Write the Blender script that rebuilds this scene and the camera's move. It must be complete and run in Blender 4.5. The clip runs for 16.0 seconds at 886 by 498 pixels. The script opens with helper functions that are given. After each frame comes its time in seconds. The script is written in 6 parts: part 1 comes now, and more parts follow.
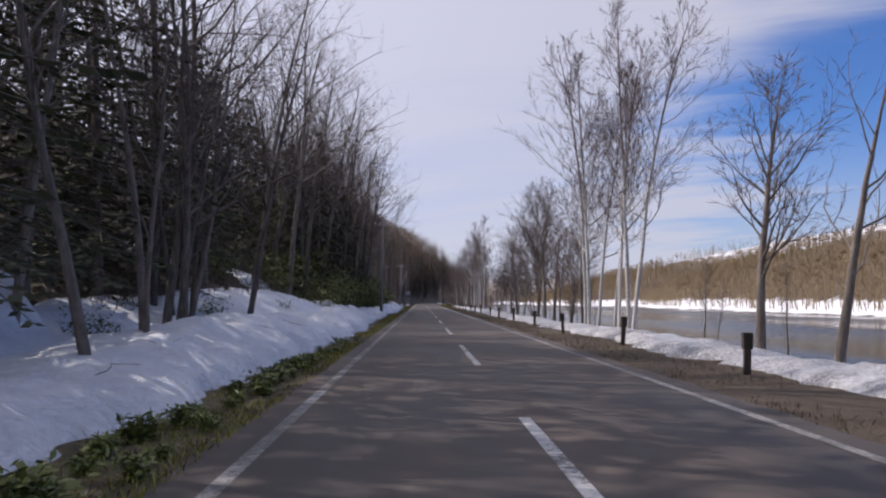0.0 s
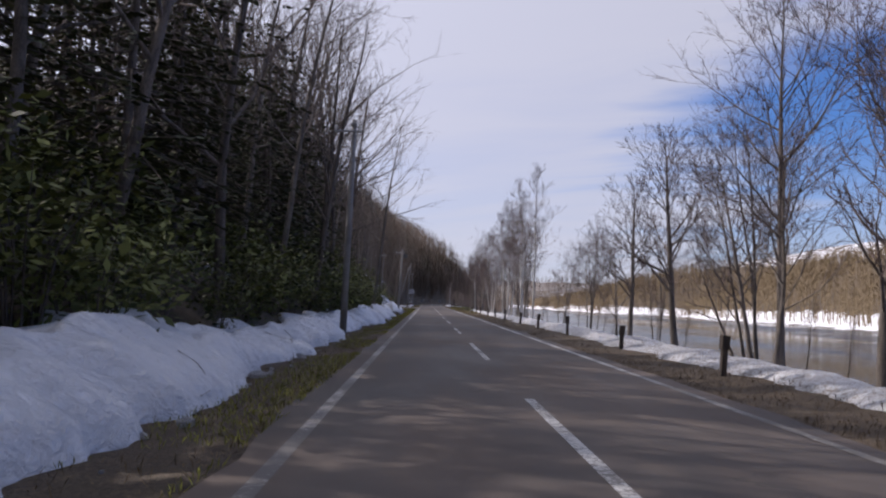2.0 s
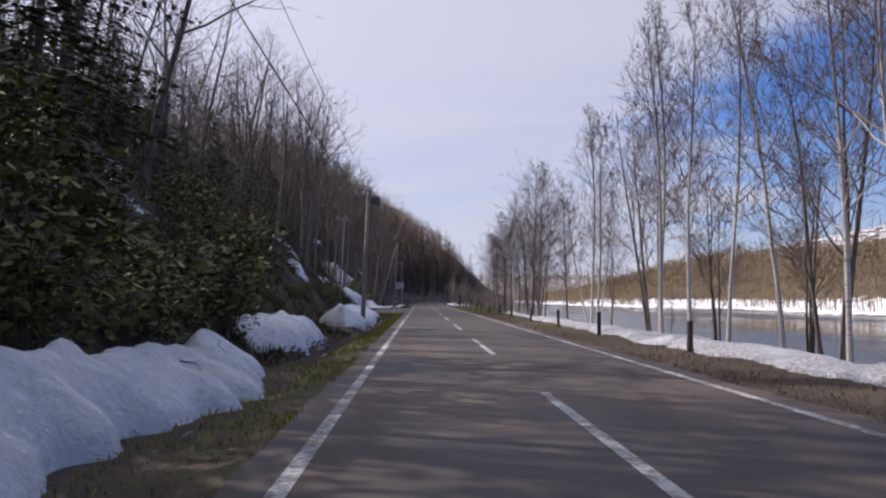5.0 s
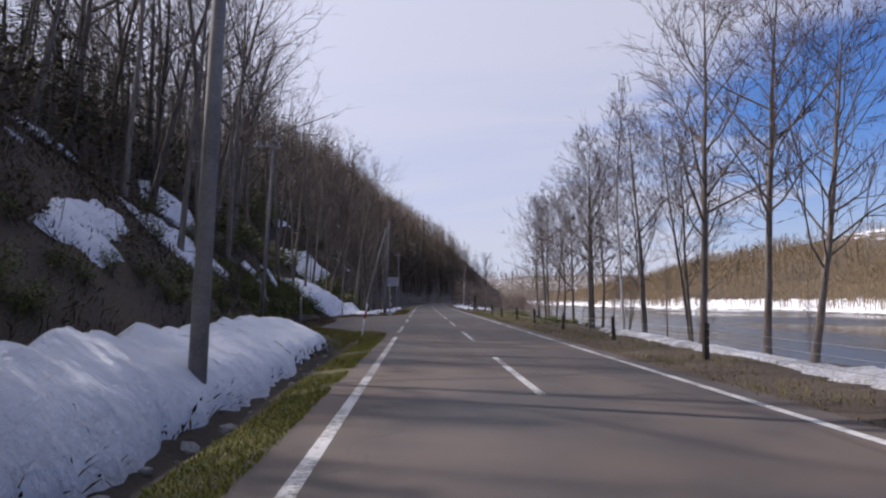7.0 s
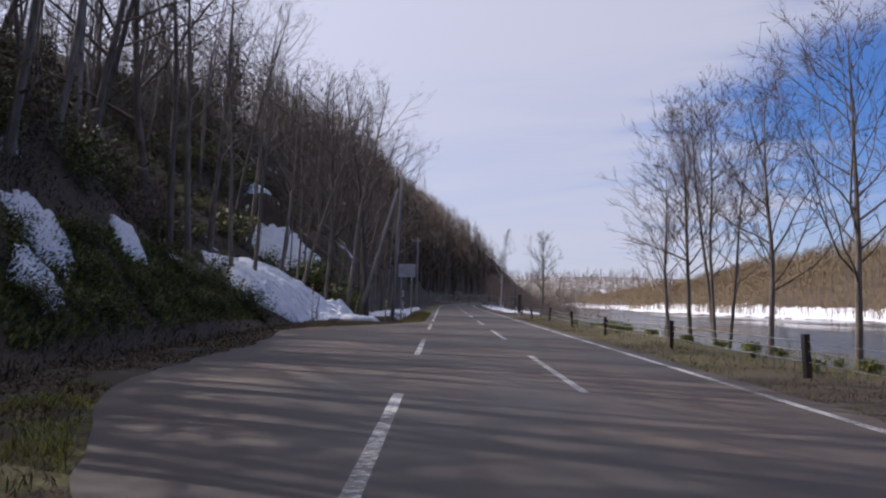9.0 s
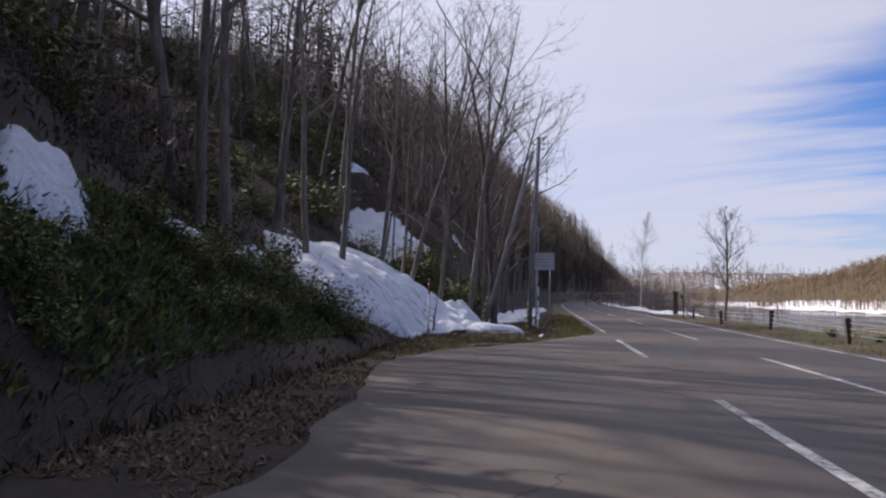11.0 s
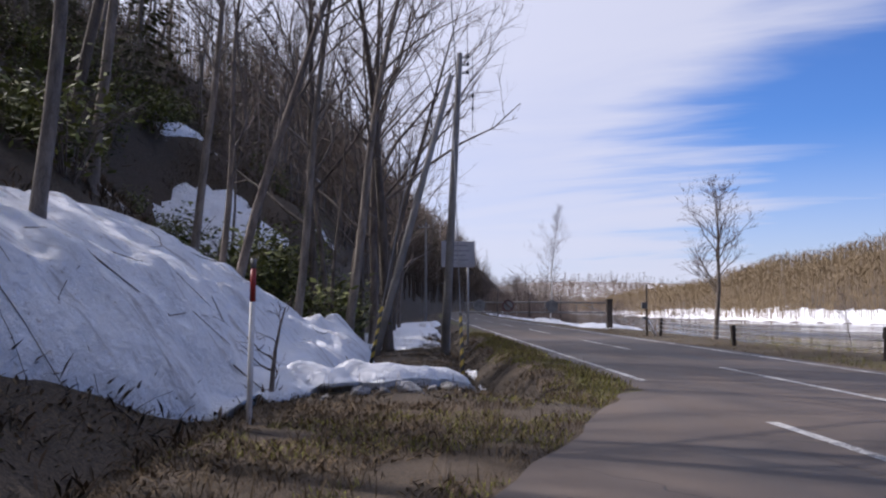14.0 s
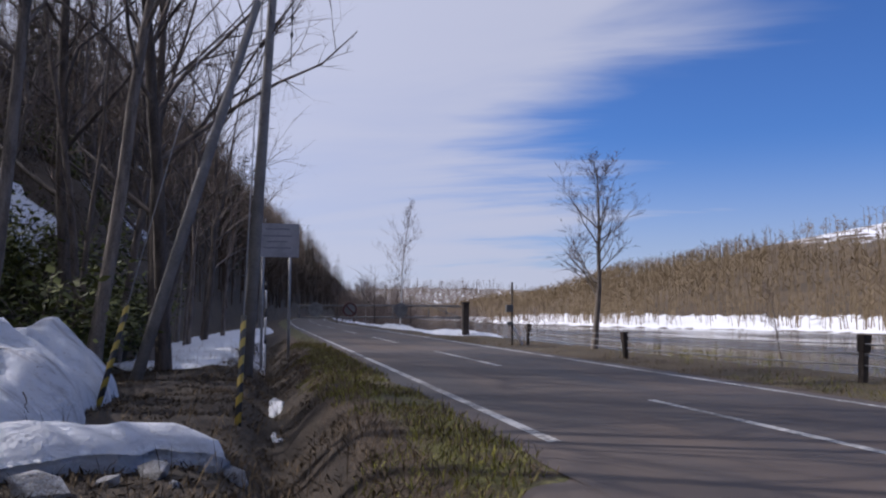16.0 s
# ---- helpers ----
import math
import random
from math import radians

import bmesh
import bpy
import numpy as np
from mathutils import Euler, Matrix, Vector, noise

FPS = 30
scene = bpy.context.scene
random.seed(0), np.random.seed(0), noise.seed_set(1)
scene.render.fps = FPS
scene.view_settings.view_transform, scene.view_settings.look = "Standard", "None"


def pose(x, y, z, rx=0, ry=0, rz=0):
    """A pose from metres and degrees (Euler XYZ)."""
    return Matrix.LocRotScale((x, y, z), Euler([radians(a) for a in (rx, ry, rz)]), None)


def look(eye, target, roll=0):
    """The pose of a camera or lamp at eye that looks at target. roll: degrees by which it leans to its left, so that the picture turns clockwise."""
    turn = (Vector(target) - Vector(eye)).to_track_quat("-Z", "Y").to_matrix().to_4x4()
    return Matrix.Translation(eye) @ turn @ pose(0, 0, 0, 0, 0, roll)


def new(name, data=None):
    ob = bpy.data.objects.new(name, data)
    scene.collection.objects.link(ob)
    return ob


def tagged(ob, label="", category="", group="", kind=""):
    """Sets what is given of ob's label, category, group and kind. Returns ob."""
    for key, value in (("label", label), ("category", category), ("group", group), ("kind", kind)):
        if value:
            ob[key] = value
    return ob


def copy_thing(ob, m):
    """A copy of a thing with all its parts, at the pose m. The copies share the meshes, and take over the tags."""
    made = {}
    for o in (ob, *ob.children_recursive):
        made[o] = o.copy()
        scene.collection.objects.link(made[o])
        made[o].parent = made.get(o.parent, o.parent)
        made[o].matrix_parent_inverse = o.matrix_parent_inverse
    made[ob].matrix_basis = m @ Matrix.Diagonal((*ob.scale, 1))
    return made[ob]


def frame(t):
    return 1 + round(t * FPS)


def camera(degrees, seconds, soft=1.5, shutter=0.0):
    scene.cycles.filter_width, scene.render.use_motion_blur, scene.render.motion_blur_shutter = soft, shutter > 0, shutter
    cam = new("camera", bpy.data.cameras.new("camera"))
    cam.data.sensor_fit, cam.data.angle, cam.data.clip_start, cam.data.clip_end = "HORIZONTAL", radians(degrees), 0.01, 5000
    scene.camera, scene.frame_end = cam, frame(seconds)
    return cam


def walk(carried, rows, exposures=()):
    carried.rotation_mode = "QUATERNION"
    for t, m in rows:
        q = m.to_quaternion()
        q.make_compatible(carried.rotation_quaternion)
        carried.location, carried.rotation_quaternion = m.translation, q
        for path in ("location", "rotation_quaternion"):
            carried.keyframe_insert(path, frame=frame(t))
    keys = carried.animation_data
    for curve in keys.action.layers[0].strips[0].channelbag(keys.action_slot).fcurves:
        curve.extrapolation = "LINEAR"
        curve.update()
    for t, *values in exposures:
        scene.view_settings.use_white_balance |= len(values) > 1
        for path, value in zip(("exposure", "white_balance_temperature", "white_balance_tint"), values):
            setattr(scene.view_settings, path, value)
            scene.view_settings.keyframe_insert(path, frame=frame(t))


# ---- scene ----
EXPOSURE, KELVIN, TINT = 0.1, 6050, 19
SKY_R, SKY_G, SKY_B, CLOUD = 0.051, 0.077, 0.116, 0.53
cam = camera(57.7, 16.0, soft=2.2)
PATH = [
    (0, (-1.207, 2.49, 1.395), (-1.153, 4.485, 1.522), -0.3),
    (0.5, (-1.32, 13.791, 1.316), (-1.272, 15.786, 1.452), 1.2),
    (1, (-1.322, 24.661, 1.421), (-1.279, 26.656, 1.555), -0.2),
    (1.5, (-1.469, 35.685, 1.418), (-1.425, 37.681, 1.54), 0.1),
    (2, (-1.532, 46.684, 1.381), (-1.494, 48.68, 1.511), 1.6),
    (2.5, (-1.563, 57.257, 1.345), (-1.524, 59.252, 1.487), 0.8),
    (3, (-1.7, 67.584, 1.337), (-1.656, 69.579, 1.469), 1.6),
    (3.5, (-1.708, 77.843, 1.329), (-1.66, 79.838, 1.462), 1.1),
    (5.8, (-1.79, 124.855, 1.367), (-1.733, 126.851, 1.487), -0.1),
    (6, (-1.742, 128.821, 1.379), (-1.695, 130.817, 1.507), 0.5),
    (6.5, (-1.774, 138.277, 1.38), (-1.727, 140.273, 1.503), 1.1),
    (7, (-1.768, 146.953, 1.414), (-1.715, 148.949, 1.539), -0.2),
    (7.5, (-1.694, 155.367, 1.433), (-1.653, 157.363, 1.556), 1.4),
    (8, (-1.793, 163.482, 1.387), (-1.748, 165.478, 1.519), 0.1),
    (8.5, (-1.972, 171.017, 1.278), (-1.929, 173.012, 1.419), 0.5),
    (9, (-2.146, 177.685, 1.363), (-2.15, 179.681, 1.485), 1.3),
    (9.5, (-2.483, 182.872, 1.318), (-2.58, 184.865, 1.447), 0.5),
    (10, (-3.145, 186.903, 1.393), (-3.353, 188.889, 1.505), 0.0),
    (12.3, (-7.179, 199.74, 1.408), (-7.438, 201.719, 1.526), 1.0),
    (12.5, (-7.272, 200.997, 1.421), (-7.495, 202.981, 1.538), 1.3),
    (13, (-7.325, 204.34, 1.419), (-7.45, 206.332, 1.542), 1.2),
    (13.5, (-7.242, 207.435, 1.404), (-7.266, 209.43, 1.538), 0.9),
    (14, (-7.027, 210.039, 1.357), (-6.956, 212.033, 1.5), 0.3),
    (14.5, (-6.748, 212.123, 1.296), (-6.583, 214.11, 1.449), 0.1),
    (15, (-6.423, 214.064, 1.388), (-6.156, 216.04, 1.545), -0.5),
    (15.5, (-6.032, 215.9, 1.349), (-5.668, 217.861, 1.504), 0.0),
    (16, (-5.551, 217.453, 1.246), (-5.12, 219.4, 1.406), 0.3),
]
walk(cam, [(t, look(eye, target, roll)) for t, eye, target, roll in PATH],
     [(0, EXPOSURE - 0.05, KELVIN + 300, TINT), (7, EXPOSURE, KELVIN + 200, TINT), (9.5, EXPOSURE - 0.1, KELVIN + 150, TINT), (12.5, EXPOSURE + 0.25, KELVIN + 350, TINT), (13.3, EXPOSURE + 0.25, KELVIN + 250, TINT), (14.5, EXPOSURE + 0.08, KELVIN, TINT), (16, EXPOSURE - 0.2, KELVIN - 100, TINT)])

# ---- sky and sun ----
SUN_AZ, SUN_EL = -62, 39          # degrees from the road's direction, and above the horizon
to_sun = Vector((math.sin(radians(SUN_AZ)) * math.cos(radians(SUN_EL)), math.cos(radians(SUN_AZ)) * math.cos(radians(SUN_EL)), math.sin(radians(SUN_EL))))
sun = new("sun", bpy.data.lights.new("sun", "SUN"))
sun.data.energy, sun.data.angle, sun.data.color = 4.2, radians(0.55), (1.0, 0.94, 0.86)
sun.matrix_world = look(to_sun * 100, (0, 0, 0))


class Nodes:
    """A thin wrapper to write node trees in few lines."""

    def __init__(self, tree):
        self.t = tree

    def add(self, kind, props=None, **inputs):
        n = self.t.nodes.new("ShaderNode" + kind)
        for k, v in (props or {}).items():
            setattr(n, k, v)
        for k, v in inputs.items():
            self.put(n.inputs[int(k[1:])] if k[0] == "i" and k[1:].isdigit() else n.inputs[k.replace("_", " ")], v)
        return n

    def put(self, socket, v):
        if isinstance(v, bpy.types.NodeSocket):
            self.t.links.new(v, socket)
        elif isinstance(v, bpy.types.Node):
            self.t.links.new(v.outputs[0], socket)
        elif isinstance(v, tuple) and len(v) == 3 and socket.type == "RGBA":
            socket.default_value = (*v, 1)
        else:
            socket.default_value = v

    def math(self, op, a, b=0.0, c=0.0):
        return self.add("Math", {"operation": op}, i0=a, i1=b, i2=c)

    def ramp(self, v, lo, hi, a=0.0, b=1.0):
        return self.add("MapRange", {"interpolation_type": "SMOOTHSTEP"}, i0=v, i1=lo, i2=hi, i3=a, i4=b)

    def mix(self, f, a, b):
        n = self.t.nodes.new("ShaderNodeMix")
        n.data_type = "RGBA"
        self.put(n.inputs[0], f), self.put(n.inputs[6], a), self.put(n.inputs[7], b)
        return n.outputs[2]

    def noise(self, co, scale, detail=4.0, rough=0.55, distort=0.0):
        n = self.add("TexNoise", Vector=co, Scale=scale, Detail=detail, Roughness=rough, Distortion=distort)
        return n.outputs[0]


world = bpy.data.worlds.new("world")
scene.world = world
world.use_nodes = True
W = Nodes(world.node_tree)
sky = W.add("TexSky", {"sky_type": "NISHITA", "sun_disc": False, "sun_elevation": radians(SUN_EL), "sun_rotation": radians(SUN_AZ), "ozone_density": 3.0, "dust_density": 0.4, "altitude": 300.0})
way = W.add("TexCoord").outputs["Generated"]
xyz = W.add("SeparateXYZ", i0=way)
high = W.math("MAXIMUM", W.math("ADD", xyz.outputs[2], 0.12), 0.03)
flat_x, flat_y = W.math("DIVIDE", xyz.outputs[0], high), W.math("DIVIDE", xyz.outputs[1], high)
along = W.math("SUBTRACT", W.math("MULTIPLY", flat_x, 0.93), W.math("MULTIPLY", flat_y, 0.37))
across = W.math("ADD", W.math("MULTIPLY", flat_x, 0.37), W.math("MULTIPLY", flat_y, 0.93))
plane = W.add("CombineXYZ", i0=W.math("MULTIPLY", along, 0.34), i1=across, i2=0.35)
streaks = W.noise(plane.outputs[0], 0.75, 6.0, 0.52, 0.5)
wisps = W.noise(plane.outputs[0], 3.1, 5.0, 0.6, 0.8)
toward = W.add("VectorMath", {"operation": "DOT_PRODUCT"}, i0=way, i1=(math.sin(radians(-22)) * 0.9, math.cos(radians(-22)) * 0.9, 0.42)).outputs[1]
sunward = W.add("VectorMath", {"operation": "DOT_PRODUCT"}, i0=way, i1=tuple(to_sun)).outputs[1]
drift = W.math("ADD", W.math("MULTIPLY", W.math("SUBTRACT", streaks, 0.5), 1.5), W.math("MULTIPLY", W.math("SUBTRACT", wisps, 0.5), 0.22))
veil = W.math("MULTIPLY", W.ramp(W.math("SUBTRACT", xyz.outputs[0], drift), 0.30, 0.56, 1.0, 0.0), W.ramp(W.math("ADD", streaks, W.math("MULTIPLY", wisps, 0.3)), 0.42, 0.72, 0.80, 0.97))
haze = W.ramp(xyz.outputs[2], -0.02, 0.22, 0.80, 0.0)
cover = W.math("MAXIMUM", veil, haze)
blue = W.add("VectorMath", {"operation": "MULTIPLY"}, i0=sky, i1=(SKY_R, SKY_G, SKY_B))
cloud_light = W.add("VectorMath", {"operation": "SCALE"}, i0=(0.875, 0.905, 1.0), Scale=W.math("ADD", W.math("ADD", CLOUD, W.math("MULTIPLY", toward, 0.18)), W.math("MULTIPLY", W.math("POWER", W.math("MAXIMUM", sunward, 0.0), 5.0), 0.6)))
sky_colour = W.mix(W.math("MULTIPLY", cover, 0.93), blue.outputs[0], cloud_light.outputs[0])
W.put(world.node_tree.nodes["Background"].inputs[0], sky_colour)
world.node_tree.nodes["Background"].inputs[1].default_value = 1.0


# ---- materials ----
def material(name):
    m = bpy.data.materials.new(name)
    m.use_nodes = True
    n = Nodes(m.node_tree)
    return m, n, m.node_tree.nodes["Principled BSDF"]


def bumped(n, b, height, strength, distance):
    n.put(b.inputs["Normal"], n.add("Bump", Height=height, Strength=strength, Distance=distance))


def mottled(name, dark, light, scale, rough=0.85, bump=0.4, distance=0.02, fine=9.0, metal=0.0, vary=0.0, stretch=(1, 1, 1)):
    """A surface of two tones with coarse stains and fine grain, in object space."""
    m, n, b = material(name)
    co = n.add("TexCoord").outputs["Object"]
    co = n.add("Mapping", i0=co, Scale=stretch).outputs[0]
    coarse, grain = n.noise(co, scale), n.noise(co, scale * fine, 6.0, 0.65)
    f = n.math("ADD", n.math("MULTIPLY", n.ramp(coarse, 0.3, 0.7), 0.6), n.math("MULTIPLY", n.ramp(grain, 0.3, 0.7), 0.4))
    colour = n.mix(f, dark, light)
    if vary:
        lift = n.math("ADD", 1 - vary, n.math("MULTIPLY", n.add("ObjectInfo").outputs["Random"], 2 * vary))
        colour = n.add("VectorMath", {"operation": "SCALE"}, i0=colour, Scale=lift).outputs[0]
    n.put(b.inputs["Base Color"], colour)
    b.inputs["Roughness"].default_value, b.inputs["Metallic"].default_value = rough, metal
    bumped(n, b, grain, bump, distance)
    return m


def asphalt_material():
    m, n, b = material("asphalt")
    co = n.add("TexCoord").outputs["Object"]
    x = n.add("SeparateXYZ", i0=co).outputs[0]
    broad = n.noise(n.add("Mapping", i0=co, Scale=(1, 0.25, 1)).outputs[0], 0.5, 5.0, 0.6)
    patch = n.noise(co, 0.13, 3.0, 0.5, 0.6)
    grain = n.noise(co, 70.0, 3.0, 0.7)
    stones = n.add("TexVoronoi", Vector=co, Scale=95.0).outputs[0]
    c = n.mix(n.ramp(broad, 0.36, 0.64), (0.039, 0.031, 0.027), (0.098, 0.076, 0.062))
    c = n.mix(n.math("MULTIPLY", n.ramp(patch, 0.50, 0.66), 0.75), c, (0.122, 0.088, 0.064))
    c = n.mix(n.math("MULTIPLY", n.ramp(grain, 0.42, 0.72), 0.30), c, (0.146, 0.122, 0.106))
    track = n.math("ABSOLUTE", n.math("SUBTRACT", n.math("ABSOLUTE", n.math("SUBTRACT", n.math("ABSOLUTE", x), 1.4)), 0.75))
    c = n.mix(n.ramp(track, 0.05, 0.5, 0.2, 0.0), c, (0.042, 0.039, 0.038))
    warp = n.add("VectorMath", {"operation": "ADD"}, i0=co, i1=n.add("VectorMath", {"operation": "SCALE"}, i0=n.add("TexNoise", Vector=co, Scale=0.8, Detail=4.0).outputs[1], Scale=1.6).outputs[0]).outputs[0]
    cells = n.add("TexVoronoi", {"feature": "DISTANCE_TO_EDGE"}, Vector=n.add("Mapping", i0=warp, Scale=(0.16, 0.1, 0.2)).outputs[0], Scale=1.0).outputs[0]
    crack = n.math("MULTIPLY", n.ramp(cells, 0.0, 0.0045, 1.0, 0.0), n.ramp(n.noise(co, 0.35), 0.45, 0.6))
    c = n.mix(n.math("MULTIPLY", crack, 0.75), c, (0.025, 0.023, 0.022))
    n.put(b.inputs["Base Color"], c)
    n.put(b.inputs["Roughness"], n.ramp(broad, 0.3, 0.7, 0.62, 0.85))
    bumped(n, b, n.math("SUBTRACT", stones, n.math("MULTIPLY", crack, 3.0)), 0.35, 0.006)
    return m


def paint_material(name="worn_road_paint", lo=0.50, hi=0.63, dark=(0.42, 0.41, 0.39), light=(0.66, 0.65, 0.62)):
    m, n, b = material(name)
    co = n.add("TexCoord").outputs["Object"]
    worn = n.ramp(n.math("ADD", n.math("MULTIPLY", n.noise(co, 11.0, 6.0, 0.7), 0.6), n.math("MULTIPLY", n.noise(co, 0.5, 3.0), 0.5)), lo, hi)
    n.put(b.inputs["Base Color"], n.mix(n.math("MULTIPLY", worn, 0.9), n.mix(n.noise(co, 5.0), dark, light), (0.12, 0.11, 0.1)))
    b.inputs["Roughness"].default_value = 0.75
    return m


def snow_material(name="old_snow", lo=0.60, lo2=0.42, bright=1.0, streaks=0.0):
    m, n, b = material(name)
    co = n.add("TexCoord").outputs["Object"]
    lumps, grit = n.noise(co, 1.1, 5.0, 0.6), n.noise(co, 14.0, 5.0, 0.7)
    c = n.mix(n.ramp(lumps, 0.35, 0.7), tuple(bright * v for v in (0.80, 0.82, 0.86)), tuple(bright * v for v in (0.90, 0.91, 0.93)))
    dirt = n.math("MULTIPLY", n.ramp(grit, lo, lo + 0.14), n.ramp(n.noise(co, 0.6, 4.0), lo2, lo2 + 0.2))
    c = n.mix(n.math("MULTIPLY", dirt, 0.75), c, (0.24, 0.19, 0.15))
    needles = n.noise(n.add("Mapping", i0=co, Scale=(30, 9, 9), Rotation=(0.3, 0.2, 0.7)).outputs[0], 1.6, 3.0, 0.6, 0.4)
    c = n.mix(n.math("MULTIPLY", n.ramp(needles, 0.70, 0.76), 0.55), c, (0.10, 0.08, 0.06))
    if streaks:
        # needles and dirt washed down the slope in lines
        run = n.noise(n.add("Mapping", i0=co, Scale=(0.45, 3.2, 0.8), Rotation=(0, 0, 0.25)).outputs[0], 1.3, 6.0, 0.62, 0.7)
        c = n.mix(n.math("MULTIPLY", n.ramp(run, 0.53, 0.66), streaks), c, (0.36, 0.34, 0.34))
        c = n.mix(n.math("MULTIPLY", n.ramp(run, 0.66, 0.72), streaks), c, (0.16, 0.12, 0.09))
    n.put(b.inputs["Base Color"], c)
    b.inputs["Roughness"].default_value = 0.6
    bumped(n, b, n.math("ADD", n.math("MULTIPLY", lumps, 2.4), n.math("MULTIPLY", n.noise(co, 5.0, 8.0, 0.68, 0.6), 1.5)), 0.9, 0.11)
    return m


def ground_material():
    """Litter, dead grass, moss, sand and snow, told apart by what grows or lies there."""
    m, n, b = material("ground_cover")
    co = n.add("TexCoord").outputs["Object"]

    def cover(name):
        return n.add("Attribute", {"attribute_name": name}).outputs["Fac"]
    fine, mid, wide = n.noise(co, 22.0, 6.0, 0.7), n.noise(co, 2.2, 5.0, 0.6), n.noise(co, 0.16, 4.0, 0.6)
    litter = n.mix(n.ramp(fine, 0.35, 0.7), (0.034, 0.026, 0.018), (0.125, 0.087, 0.057))
    litter = n.mix(n.math("MULTIPLY", n.ramp(mid, 0.5, 0.7), 0.5), litter, (0.05, 0.045, 0.022))
    dead = n.mix(n.ramp(fine, 0.3, 0.7), (0.06, 0.042, 0.024), (0.17, 0.12, 0.07))
    moss = n.mix(n.ramp(fine, 0.3, 0.7), (0.07, 0.075, 0.02), (0.22, 0.2, 0.06))
    c = n.mix(cover("dead_grass"), litter, dead)
    c = n.mix(n.math("MULTIPLY", cover("moss"), n.ramp(mid, 0.36, 0.58)), c, moss)
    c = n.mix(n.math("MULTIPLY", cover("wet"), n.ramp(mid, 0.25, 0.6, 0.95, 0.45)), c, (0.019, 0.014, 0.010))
    far = n.mix(n.ramp(wide, 0.42, 0.6), (0.13, 0.095, 0.06), (0.085, 0.064, 0.043))
    c = n.mix(cover("far_woods"), c, far)
    melt = n.ramp(n.math("ADD", cover("snow"), n.math("MULTIPLY", n.math("SUBTRACT", n.noise(co, 0.22, 6.0, 0.65), 0.5), 1.5)), 0.47, 0.56)
    c = n.mix(n.math("MULTIPLY", melt, n.ramp(cover("snow"), 0.02, 0.2)), c, (0.86, 0.87, 0.9))
    n.put(b.inputs["Base Color"], c)
    b.inputs["Roughness"].default_value = 0.9
    bumped(n, b, n.math("ADD", fine, n.math("MULTIPLY", mid, 2.0)), 0.8, 0.06)
    return m


def water_material():
    m, n, b = material("river_water")
    co = n.add("TexCoord").outputs["Object"]
    n.put(b.inputs["Base Color"], n.mix(n.noise(co, 0.05), (0.028, 0.03, 0.026), (0.05, 0.048, 0.038)))
    n.put(b.inputs["Roughness"], n.ramp(n.noise(n.add("Mapping", i0=co, Scale=(1, 0.3, 1)).outputs[0], 0.06, 4.0), 0.35, 0.65, 0.08, 0.22))
    b.inputs["IOR"].default_value = 1.33
    ripples = n.add("TexNoise", Vector=n.add("Mapping", i0=co, Scale=(1.0, 0.55, 1)).outputs[0], Scale=1.7, Detail=5.0, Roughness=0.6)
    bumped(n, b, ripples, 0.22, 0.05)
    return m


def leaf_material(name, dark, light, rough=0.5):
    m, n, b = material(name)
    island = n.add("NewGeometry").outputs["Random Per Island"]
    c = n.mix(island, dark, light)
    lift = n.math("ADD", 0.75, n.math("MULTIPLY", n.add("ObjectInfo").outputs["Random"], 0.5))
    n.put(b.inputs["Base Color"], n.add("VectorMath", {"operation": "SCALE"}, i0=c, Scale=lift).outputs[0])
    b.inputs["Roughness"].default_value = rough
    b.inputs["Specular IOR Level"].default_value = 0.22
    return m


def birch_material():
    m, n, b = material("birch_bark")
    co = n.add("TexCoord").outputs["Object"]
    z = n.add("SeparateXYZ", i0=co).outputs[2]
    bands = n.noise(n.add("Mapping", i0=co, Scale=(2, 2, 16)).outputs[0], 1.4, 4.0, 0.7)
    c = n.mix(n.ramp(bands, 0.56, 0.66), n.mix(n.noise(co, 3.0), (0.48, 0.45, 0.41), (0.72, 0.69, 0.65)), (0.07, 0.06, 0.05))
    n.put(b.inputs["Base Color"], n.mix(n.ramp(z, 4.5, 10.5), c, (0.17, 0.12, 0.1)))
    b.inputs["Roughness"].default_value = 0.75
    bumped(n, b, bands, 0.3, 0.01)
    return m


def striped(name, a, c2, pitch, slant=0.0):
    """Two colours of paint in slanting bands up the thing."""
    m, n, b = material(name)
    p = n.add("SeparateXYZ", i0=n.add("TexCoord").outputs["Object"])
    v = n.math("FRACT", n.math("DIVIDE", n.math("ADD", p.outputs[2], n.math("MULTIPLY", p.outputs[0], slant)), pitch))
    worn = n.math("MULTIPLY", n.ramp(n.noise(n.add("TexCoord").outputs["Object"], 18.0, 5.0), 0.55, 0.7), 0.35)
    n.put(b.inputs["Base Color"], n.mix(worn, n.mix(n.math("GREATER_THAN", v, 0.5), a, c2), (0.12, 0.1, 0.08)))
    b.inputs["Roughness"].default_value = 0.55
    return m


